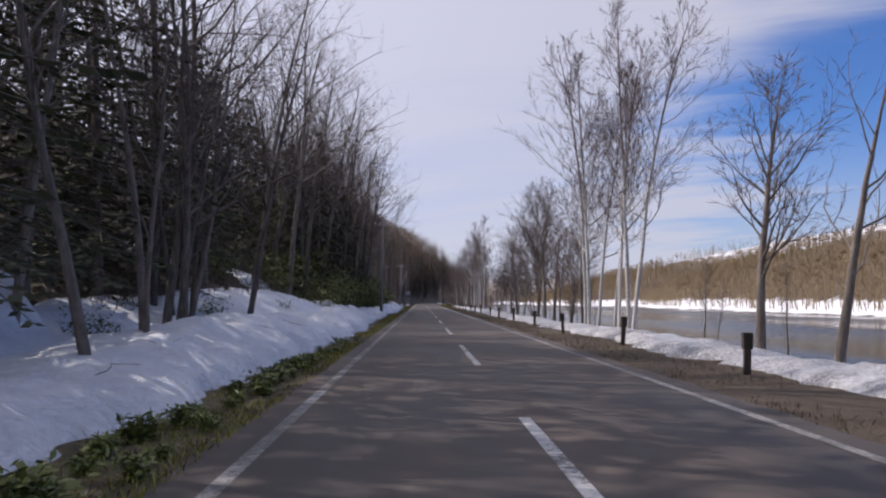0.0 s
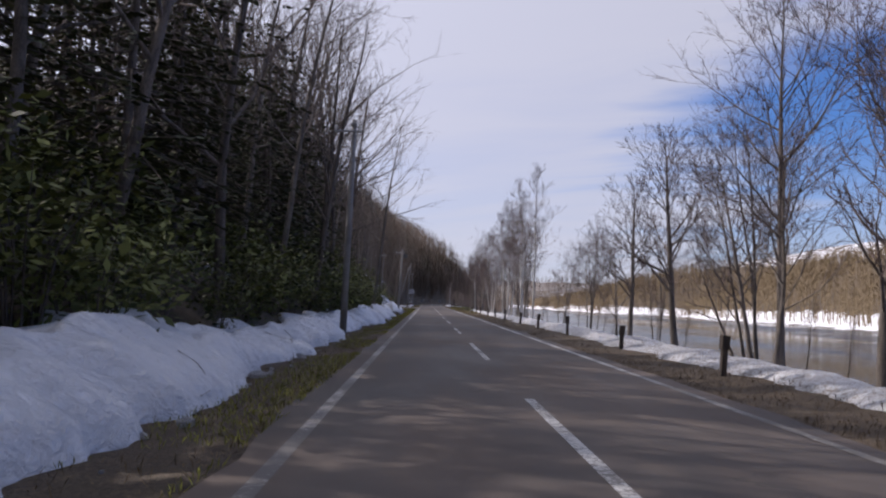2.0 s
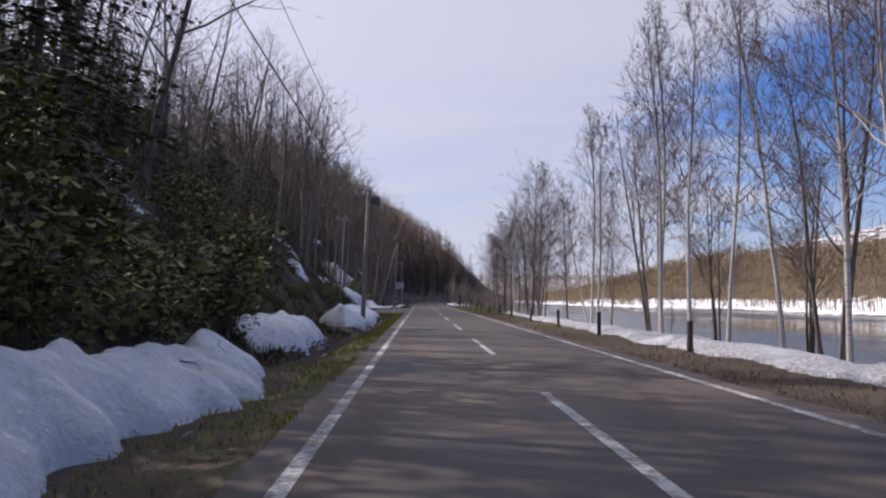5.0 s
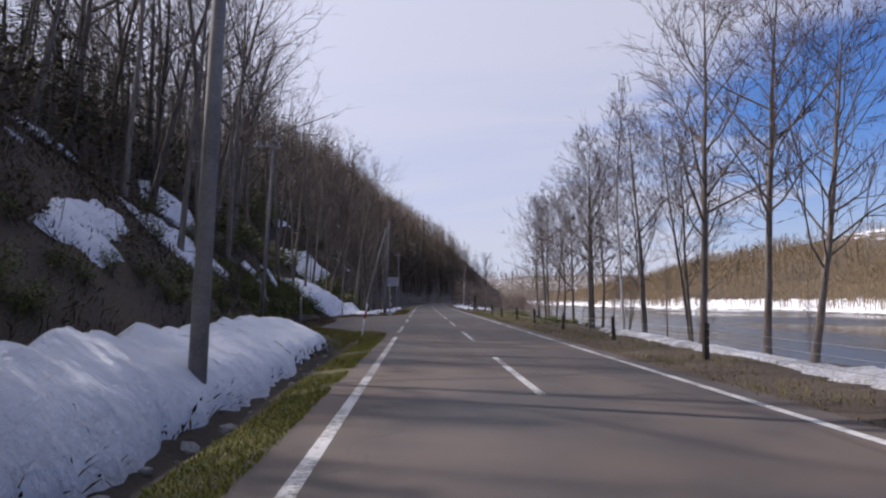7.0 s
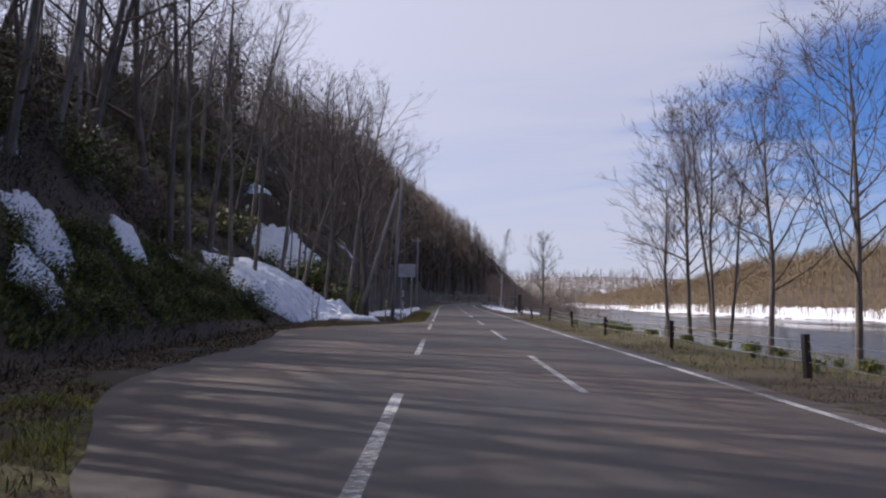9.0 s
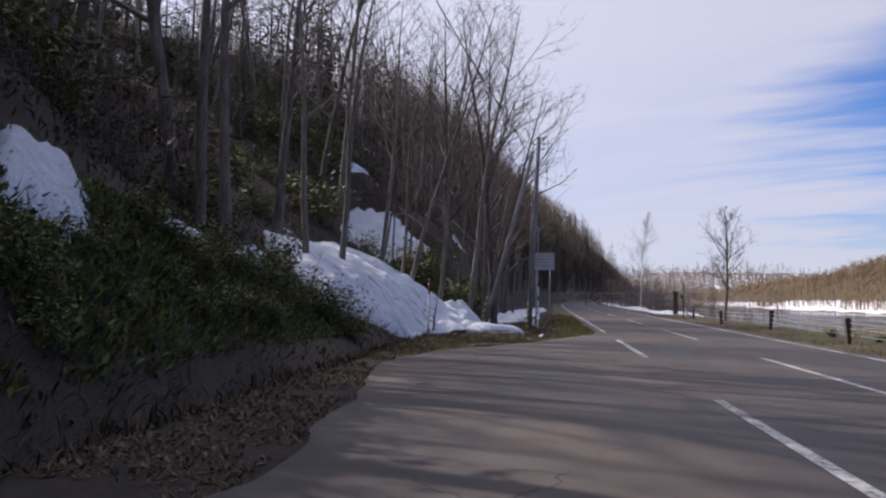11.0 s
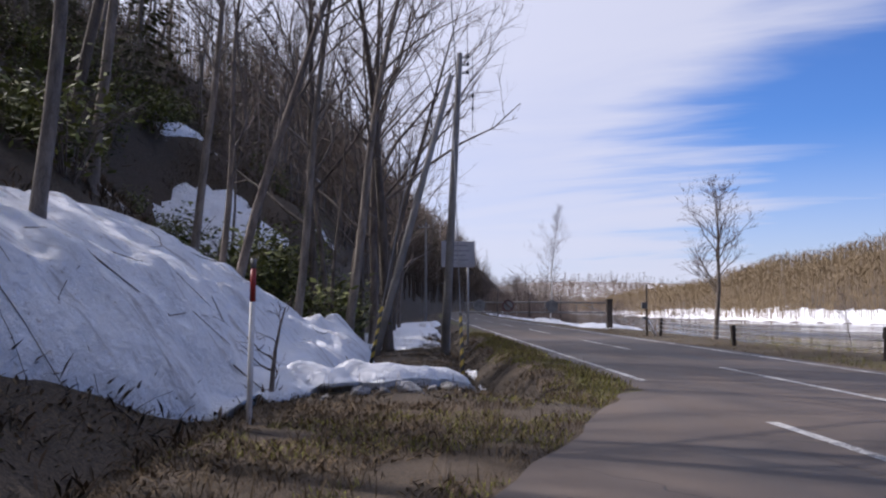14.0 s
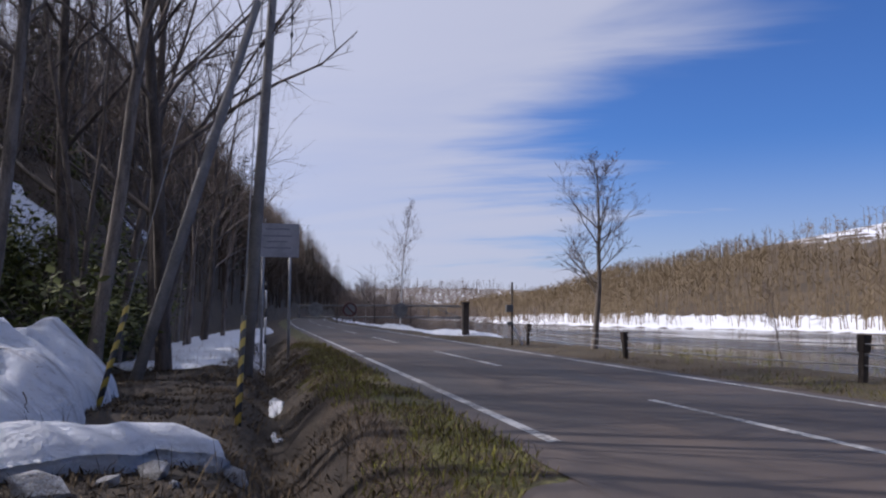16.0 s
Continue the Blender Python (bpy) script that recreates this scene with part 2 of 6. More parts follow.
ASPHALT, PAINT, SNOW, GROUND, WATER = asphalt_material(), paint_material(), snow_material(), ground_material(), water_material()
DIRTY_SNOW = snow_material("dirty_old_snow", 0.44, 0.30, 0.78)
STREAKED_SNOW = snow_material("streaked_old_snow", 0.57, 0.38, 1.0, 0.55)
FADED = paint_material("faded_edge_paint", 0.44, 0.58, (0.26, 0.25, 0.235), (0.42, 0.41, 0.39))
BARK = mottled("grey_brown_bark", (0.085, 0.07, 0.058), (0.29, 0.245, 0.205), 2.5, 0.9, 0.8, 0.02, 8.0, vary=0.25, stretch=(3, 3, 0.7))
DARK_BARK = mottled("dark_wet_bark", (0.05, 0.04, 0.034), (0.22, 0.18, 0.15), 2.5, 0.9, 0.8, 0.02, 8.0, vary=0.3, stretch=(3, 3, 0.7))
TWIG = mottled("grey_purple_twigs", (0.09, 0.066, 0.062), (0.20, 0.15, 0.14), 1.5, 0.85, 0.2, 0.005, vary=0.2)
DARK_TWIG = mottled("dark_brown_twigs", (0.075, 0.054, 0.046), (0.19, 0.145, 0.12), 1.5, 0.85, 0.2, 0.005, vary=0.25)
BIRCH = birch_material()
NEEDLES = leaf_material("dark_conifer_needles", (0.035, 0.042, 0.022), (0.13, 0.135, 0.07), 0.75)
EVERGREEN = leaf_material("dark_evergreen_leaves", (0.03, 0.04, 0.013), (0.20, 0.21, 0.06), 0.62)
BAMBOO = leaf_material("bamboo_grass_leaves", (0.06, 0.085, 0.02), (0.24, 0.26, 0.07), 0.4)
STRAW = leaf_material("dry_straw", (0.07, 0.048, 0.024), (0.25, 0.18, 0.095), 0.8)
BROWN_STRAW = leaf_material("brown_dead_grass", (0.04, 0.028, 0.016), (0.15, 0.105, 0.06), 0.85)
MOSSY = leaf_material("yellow_green_grass", (0.09, 0.09, 0.018), (0.33, 0.31, 0.06), 0.7)
FAR_TREE = leaf_material("far_brown_woods", (0.15, 0.11, 0.065), (0.29, 0.22, 0.135), 0.9)
CONCRETE = mottled("weathered_pole_concrete", (0.16, 0.15, 0.145), (0.30, 0.285, 0.27), 1.6, 0.85, 0.3, 0.01)
WOOD = mottled("dark_weathered_wood", (0.022, 0.017, 0.014), (0.09, 0.068, 0.054), 5.0, 0.9, 0.6, 0.01, vary=0.2, stretch=(4, 4, 0.8))
STEEL = mottled("galvanised_steel", (0.22, 0.22, 0.23), (0.38, 0.38, 0.39), 6.0, 0.5, 0.1, 0.004, metal=0.6)
GATE_PAINT = mottled("dull_grey_gate_paint", (0.10, 0.10, 0.10), (0.24, 0.24, 0.235), 4.0, 0.6, 0.2, 0.004)
BLACK = mottled("black_cable", (0.012, 0.012, 0.013), (0.03, 0.03, 0.032), 3.0, 0.6, 0.1, 0.002)
WHITE = mottled("white_enamel", (0.52, 0.51, 0.5), (0.72, 0.71, 0.7), 3.0, 0.5, 0.1, 0.003)
# white sign board, with its shade put into the grey-lavender colour
BOARD = mottled("shaded_white_board", (0.32, 0.32, 0.36), (0.50, 0.50, 0.54), 2.0, 0.6, 0.1, 0.003)
BAR = mottled("faded_print", (0.20, 0.20, 0.25), (0.30, 0.30, 0.34), 3.0, 0.6, 0.1, 0.003)
RED = mottled("red_paint", (0.24, 0.015, 0.012), (0.42, 0.03, 0.025), 4.0, 0.5, 0.1, 0.003)
DULL_RED = mottled("weathered_dark_red", (0.05, 0.012, 0.012), (0.13, 0.03, 0.028), 4.0, 0.6, 0.1, 0.003)
YELLOW = mottled("yellow_paint", (0.45, 0.30, 0.02), (0.62, 0.45, 0.04), 4.0, 0.5, 0.1, 0.003)
HAZARD = striped("yellow_black_guard", (0.38, 0.27, 0.035), (0.02, 0.02, 0.02), 0.34, 1.2)
DROP_BOX = mottled("transformer_grey", (0.07, 0.075, 0.08), (0.15, 0.155, 0.16), 3.0, 0.55, 0.15, 0.004)


# ---- mesh helpers ----
def mesh_object(name, verts, faces, mat, parent=None, label="", smooth=True):
    me = bpy.data.meshes.new(name)
    me.from_pydata([tuple(v) for v in verts], [], faces)
    me.materials.append(mat)
    if smooth:
        me.shade_smooth()
    ob = new(name, me)
    if parent is not None:
        ob.parent = parent
    if label:
        tagged(ob, label)
    return ob


def part(name, bm, mat, parent, label="", smooth=False):
    me = bpy.data.meshes.new(name)
    bm.to_mesh(me)
    bm.free()
    me.materials.append(mat)
    if smooth:
        me.shade_smooth()
    ob = new(name, me)
    ob.parent = parent
    if label:
        tagged(ob, label)
    return ob


def thing(name, m, label, category, group=""):
    ob = new(name)
    ob.matrix_basis = m
    ob.empty_display_size = 0.2
    return tagged(ob, label, category, group)


def box_bm(size, centre=(0, 0, 0), bevel=0.01, turn=None):
    bm = bmesh.new()
    bmesh.ops.create_cube(bm, size=1, matrix=Matrix.Diagonal((*size, 1)))
    if bevel:
        bmesh.ops.bevel(bm, geom=bm.edges[:], offset=bevel, segments=2, affect="EDGES", profile=0.6)
    bmesh.ops.transform(bm, matrix=Matrix.Translation(centre) @ (turn or Matrix()), verts=bm.verts[:])
    return bm


def tube(verts, faces, pts, radii, n):
    """A tapered tube along a line of points, added to the lists."""
    base, side = len(verts), None
    last = len(pts) - 1
    for i, p in enumerate(pts):
        way = (pts[min(i + 1, last)] - pts[max(i - 1, 0)])
        way = way / (np.linalg.norm(way) + 1e-9)
        if side is None:
            side = np.cross(way, (0.3, 0.9, 0.2) if abs(way[2]) > 0.8 else (0, 0, 1.0))
        side = side - way * np.dot(side, way)
        side = side / (np.linalg.norm(side) + 1e-9)
        up = np.cross(way, side)
        for k in range(n):
            a = 2 * math.pi * k / n
            verts.append(p + radii[i] * (math.cos(a) * side + math.sin(a) * up))
    for i in range(last):
        for k in range(n):
            a, b = base + i * n + k, base + i * n + (k + 1) % n
            faces.append((a, b, b + n, a + n))
    if radii[-1] > 0.02:
        faces.append(tuple(base + last * n + k for k in range(n)))


def tube_part(name, pts, radii, n, mat, parent, label=""):
    v, f = [], []
    tube(v, f, [np.array(p, float) for p in pts], radii if isinstance(radii, (list, tuple)) else [radii] * len(pts), n)
    if n > 2:
        f.append(tuple(range(n - 1, -1, -1)))
    return mesh_object(name, v, f, mat, parent, label)


def cells(a, b):
    """Hashed values at whole numbers, for value noise."""
    h = (a.astype(np.int64) * 374761393 + b.astype(np.int64) * 668265263) & 0x7FFFFFFF
    h = ((h ^ (h >> 13)) * 1274126177) & 0x7FFFFFFF
    return ((h ^ (h >> 16)) & 0xFFFF) / 65535.0


def vnoise(x, y, size, seed=0):
    """Smooth noise from -1 to 1 with that size of lumps."""
    x, y = np.asarray(x, float) / size + seed * 17.3, np.asarray(y, float) / size - seed * 9.7
    ix, iy = np.floor(x), np.floor(y)
    fx, fy = x - ix, y - iy
    fx, fy = fx * fx * (3 - 2 * fx), fy * fy * (3 - 2 * fy)
    a = cells(ix, iy) * (1 - fx) + cells(ix + 1, iy) * fx
    b = cells(ix, iy + 1) * (1 - fx) + cells(ix + 1, iy + 1) * fx
    return 2 * (a * (1 - fy) + b * fy) - 1


def step(lo, hi, v):
    t = np.clip((np.asarray(v, float) - lo) / (hi - lo), 0, 1)
    return t * t * (3 - 2 * t)


# ---- the lie of the land ----
WATER_Z = -1.6


def centre(y):
    """The road's middle: straight, then a bend to the right far ahead."""
    return np.maximum(0, np.asarray(y, float) - 285) ** 2 / 2600


def toe(y):
    """How far left of the road's middle the hillside begins."""
    return np.interp(y, (-60, 26, 42, 130, 140, 150, 168, 178, 190, 197, 217, 222, 228, 236, 262, 290, 330), (-10, -10, -6.4, -6.3, -6.6, -8.3, -8.3, -8.4, -9.3, -9.9, -10.2, -9.8, -9.4, -11, -11.5, -9, -6.5))


def shore(y):
    """The far bank of the river."""
    return np.maximum(np.interp(y, (-100, 100, 260, 340, 430, 2000), (78, 70, 74, 84, 62, 62)), centre(y) + 26) + 4 * vnoise(y, 0, 35, 3)


def ground(x, y):
    x, y = np.asarray(x, float), np.asarray(y, float)
    u = x - centre(y)
    z = np.full(np.broadcast(x, y).shape, -0.06)
    # right: verge, bank, river bed, far bank and ridge
    r = np.interp(u, (3.0, 3.2, 4.7, 6.5, 8.3, 10.4, 14, 1000), (-0.06, -0.005, 0.03, 0.0, -0.22, -1.75, -3.2, -3.4)) + 0.06 * vnoise(x, y, 1.7, 1) * step(3.4, 5, u)
    d = x - shore(y)
    ridge = np.interp(y, (0, 200, 320, 420, 520, 800), (38, 41, 50, 48, 24, 18)) * (1 - np.exp(-np.maximum(d - 6, 0) / 105)) * (1 + 0.12 * vnoise(x, y, 90, 4)) + step(10, 60, d) * 2.0 * vnoise(x, y, 25, 5)
    far = np.interp(d, (-12, -2, 0, 6), (-3.4, -2.0, -1.5, -0.9)) + ridge
    r = np.where(d > -12, np.maximum(far, -3.4), r)
    z = np.where(u > 3.0, r, z)
    # left: verge, ditch, foot of the slope and hillside
    t = toe(y)
    foot = np.interp(u, (-9, -4.2, -3.2, -3.0), (-0.3, -0.15, -0.005, -0.06))
    island = step(174, 178, y) * (1 - step(186, 190, y))
    foot = foot * (1 - 0.8 * island * step(-3.3, -3.5, u))
    ditch = 0.38 * np.exp(-((u + 4.75) / 0.42) ** 2) * step(126, 134, y) * (1 - step(174, 180, y))
    ditch2 = 0.5 * np.exp(-((u + 5.3) / 0.45) ** 2) * step(220, 225, y) * (1 - step(250, 262, y))
    hump = 0.2 * np.exp(-((u + 4.2) / 0.6) ** 2) * step(222, 226, y)
    e = np.maximum(t - u, 0)
    slope = np.interp(y, (-60, 30, 60, 130, 205, 225, 250, 280, 310, 350), (0.5, 0.55, 0.72, 0.86, 0.86, 0.82, 1.05, 1.6, 2.0, 2.5))
    cap = np.interp(y, (190, 235, 300, 400), (50, 42, 38, 48))
    hill = cap * (1 - np.exp(-slope * e / cap)) * (1 - 0.85 * step(600, 760, y))
    hill = hill + step(0, 6, e) * (0.7 * vnoise(x, y, 6, 6) + 1.6 * vnoise(x, y, 17, 7))
    hill = hill + 3.0 * np.exp(-((x + 18) / 7) ** 2 - ((y - 263) / 8) ** 2) * step(0, 4, e)
    hollow = step(-24, -20, x) * (1 - step(-13.5, -12, x)) * step(234, 241, y) * (1 - step(256, 262, y))
    face = 2.2 + 0.3 * (-14 - x) + 0.75 * np.maximum(0, y - 249.5)
    hill = hill * (1 - hollow) + face * hollow
    cut = step(0, 2.2, e) * (1.5 * step(134, 142, y) * (1 - step(172, 182, y)) + 0.6 * step(188, 192, y) * (1 - step(210, 215, y)))
    left = foot - ditch - ditch2 + hump + hill + cut + 0.06 * vnoise(x, y, 3.0, 8) * step(3.4, 4.2, -u) + (0.07 * vnoise(x, y, 0.9, 21) + 0.05 * vnoise(x, y, 0.4, 22)) * step(3.8, 4.6, -u) * step(220, 224, y) * (1 - step(248, 256, y))
    apron = step(180, 184, y - (u + 4.5) * 0.9 + 0.5) * (1 - step(221.5, 223.5, y + (u + 4.5) * 1.2)) * step(-9.8, -9.2, u)
    left = left * (1 - apron) - 0.09 * apron
    z = np.where(u < -3.0, left, z)
    # low wooded hills that close the valley
    return z + step(820, 1200, y) * (24 + 12 * vnoise(x, y, 160, 9))


def gz(x, y):
    return float(ground(np.array([x]), np.array([y]))[0])


def grid_mesh(name, xs, ys, height, mat, covers=None):
    X, Y = np.meshgrid(xs, ys)
    Z = height(X, Y)
    nx, ny = len(xs), len(ys)
    verts = np.stack([X.ravel(), Y.ravel(), Z.ravel()], 1)
    i = (np.arange(ny - 1)[:, None] * nx + np.arange(nx - 1)[None, :]).ravel()
    faces = np.stack([i, i + 1, i + nx + 1, i + nx], 1)
    me = bpy.data.meshes.new(name)
    me.from_pydata(verts.tolist(), [], faces.tolist())
    me.materials.append(mat)
    me.shade_smooth()
    for key, values in (covers(X.ravel(), Y.ravel(), Z.ravel()) if covers else {}).items():
        me.attributes.new(key, "FLOAT", "POINT").data.foreach_set("value", np.asarray(values, np.float32))
    return new(name, me)


def ground_covers(x, y, z):
    u, d = x - centre(y), x - shore(y)
    near = (np.abs(u) < 6.5) & (d < 0)
    wet = (u < -4.4) & (u > -9.5) & (y > 222) & (y < 262)
    dead = np.where(near & ~wet, np.where(u > 0, 0.55, 0.35), 0.12) + 0.3 * vnoise(x, y, 3, 11)
    dead = dead + 0.45 * step(130, 136, y) * (1 - step(180, 186, y)) * (u < -5) * (u > -11)
    dead = dead + 0.6 * step(206, 210, y) * (1 - step(222, 225, y)) * (u < -6) * (u > -11.2)
    island = 1.2 * step(175, 177, y) * (1 - step(187, 190, y)) * step(-5.9, -5.2, u + 0.25 * (y - 178)) * (u < -3)
    moss = np.where((u < -3) & (u > -4.15), 1.0, 0.0) * step(100, 135, y) + island + np.where((u > 3.2) & (u < 8), 0.45, 0) * step(185, 200, y) * (1 - 0.7 * step(225, 235, y))
    moss = moss + np.where((u < -3.2) & (u > -5.2), 0.5, 0) * (1 - step(20, 60, y))
    woods = np.maximum(step(2, 25, d), step(700, 800, y))
    snow = np.where(d > -3, 1.1 - 1.0 * step(5, 15, d) - 0.7 * (1 - step(0.5, 3.0, d)) + 0.43 * step(48, 80, d), 0.0)
    behind = np.where((u < -5.5) & (u > -9.8), 0.9, 0) * (u > toe(y) + 1.0) * step(238, 243, y) * (1 - step(285, 300, y)) + np.where((u > 4.5) & (u < 12), 0.85, 0) * step(258, 264, y)
    snow = np.maximum(np.maximum(snow, behind), 0.42 * step(830, 930, y))
    # thin patches left on the shaded slope
    slope_snow = np.where(u < toe(y) - 3, 0.25 + 0.2 * vnoise(x, y, 9, 13), 0) * (1 - step(300, 340, y))
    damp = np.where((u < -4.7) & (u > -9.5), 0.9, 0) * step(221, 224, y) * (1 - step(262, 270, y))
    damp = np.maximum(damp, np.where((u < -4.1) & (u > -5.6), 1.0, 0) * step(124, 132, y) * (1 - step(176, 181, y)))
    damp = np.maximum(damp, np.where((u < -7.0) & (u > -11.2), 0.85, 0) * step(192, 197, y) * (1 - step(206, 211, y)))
    return {"wet": damp, "dead_grass": np.clip(dead, 0, 1), "moss": np.clip(moss, 0, 1), "far_woods": woods, "snow": np.maximum(snow, slope_snow)}


X_LINES = np.unique(np.concatenate([np.arange(-9.6, -3, 0.15), np.arange(-3, 3.1, 1.5), np.arange(3.1, 11.2, 0.4), np.arange(-40, -9.6, 1.0), np.arange(-90, -40, 5), np.arange(-600, -90, 60), np.arange(11.2, 60, 4), np.arange(56, 130, 2.5), np.arange(130, 320, 9), np.arange(320, 2200, 140)]))
Y_LINES = np.unique(np.concatenate([np.arange(-30, 212, 0.9), np.arange(212, 252, 0.3), np.arange(252, 270, 0.9), np.arange(270, 420, 3), np.arange(420, 900, 14), np.arange(900, 2600, 120), np.arange(-300, -30, 40)]))
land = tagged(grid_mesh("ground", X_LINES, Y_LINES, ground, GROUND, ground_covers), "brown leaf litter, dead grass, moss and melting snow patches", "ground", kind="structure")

river = grid_mesh("water", np.array([9.0, 20, 40, 70, 100, 140]), np.array([-300.0, 0, 100, 200, 300, 420, 520]), lambda x, y: np.full_like(x, WATER_Z), WATER)
tagged(river, "calm dark grey river water below the bank", "river", kind="structure")


# ---- road, apron and markings ----
def ribbon(name, y0, y1, left, right, z, mat, step_y=3.0, wobble=0.0):
    ys = np.arange(y0, y1 + 0.01, (y1 - y0) / max(1, round((y1 - y0) / step_y)))
    cols = np.linspace(0, 1, 9 if wobble else 2)
    v, f = [], []
    for i, y in enumerate(ys):
        for c in cols:
            off = left + (right - left) * c
            if wobble and c in (0.0, 1.0):
                off += wobble * float(vnoise(y, off * 7, 0.9, 21)) + wobble * float(vnoise(y, off * 7, 4.0, 22))
            v.append((float(centre(y)) + off, y, z))
    k = len(cols)
    for i in range(len(ys) - 1):
        for j in range(k - 1):
            f.append((i * k + j, i * k + j + 1, (i + 1) * k + j + 1, (i + 1) * k + j))
    ob = mesh_object(name, v, f, mat, smooth=False)
    return ob


tagged(ribbon("road", -40, 640, -3.2, 3.2, 0.0, ASPHALT, 0.6, 0.09), "worn grey two-lane asphalt with cracks and sandy edges", "road", kind="structure")


def apron_outline(y):
    """Left edge of the lay-by's paving."""
    return np.interp(y, (180.6, 182, 184, 187, 190, 195, 200, 206, 210, 213, 215.5, 219, 221.5, 223.2, 223.6), (-3.2, -4.0, -5.0, -6.2, -7.1, -7.4, -7.4, -8.0, -8.5, -7.9, -6.7, -5.2, -4.3, -3.6, -3.2))


av, af = [], []
rows = np.arange(180.6, 223.7, 0.35)
for y in rows:
    edge = float(apron_outline(y)) + 0.12 * float(vnoise(y, 3, 0.8, 31))
    for c in range(7):
        av.append((edge + (-2.8 - edge) * c / 6, y, -0.003 - 0.036 * max(0, 1 - c / 3)))
for i in range(len(rows) - 1):
    af += [(i * 7 + j, i * 7 + j + 1, i * 7 + 8 + j, i * 7 + 7 + j) for j in range(6)]
tagged(mesh_object("lay_by", av, af, ASPHALT, smooth=False), "paved lay-by joining the road beside the hillside", "lay-by", kind="structure")


def marking(name, y0, y1, off, width, label, group, paint=PAINT):
    ob = ribbon(name, y0, y1, off - width / 2, off + width / 2, 0.005, paint, 2.0)
    return tagged(ob, label, "road marking", group)


PERIOD = 15.45
for k in range(-2, 30):
    far_end = 12.1 + PERIOD * k
    marking("centre_dash", far_end - 7.7, far_end, 0.0, 0.14, "worn white painted centre dash on asphalt", "centre line dashes")
for k in range(3):
    marking("entrance_dash", 181.7 + 15.3 * k, 189.2 + 15.2 * k, -2.75, 0.15, "white painted dash across the lay-by entrance", "lay-by entrance dashes")
marking("edge_line", -40, 104, -2.75, 0.15, "long faded and worn white edge line on asphalt", "edge lines", FADED)
marking("edge_line", 104, 177.5, -2.75, 0.15, "long worn white edge line on asphalt", "edge lines")
marking("edge_line", 225.0, 640, -2.75, 0.15, "long worn white edge line on asphalt", "edge lines")
marking("edge_line", -40, 64, 2.75, 0.14, "long faded and worn white edge line on asphalt", "edge lines", FADED)
marking("edge_line", 64, 640, 2.75, 0.15, "long worn white edge line on asphalt", "edge lines")


# ---- snow lying on the ground ----
def clod_mesh(seed):
    r = random.Random(seed)
    bm = bmesh.new()
    bmesh.ops.create_icosphere(bm, subdivisions=1, radius=1.0)
    for q in bm.verts:
        q.co *= r.uniform(0.72, 1.2)
    me = bpy.data.meshes.new("clod")
    bm.to_mesh(me)
    bm.free()
    me.materials.append(DIRTY_SNOW)
    return me


CLODS = [clod_mesh(k) for k in (1, 2, 3)]


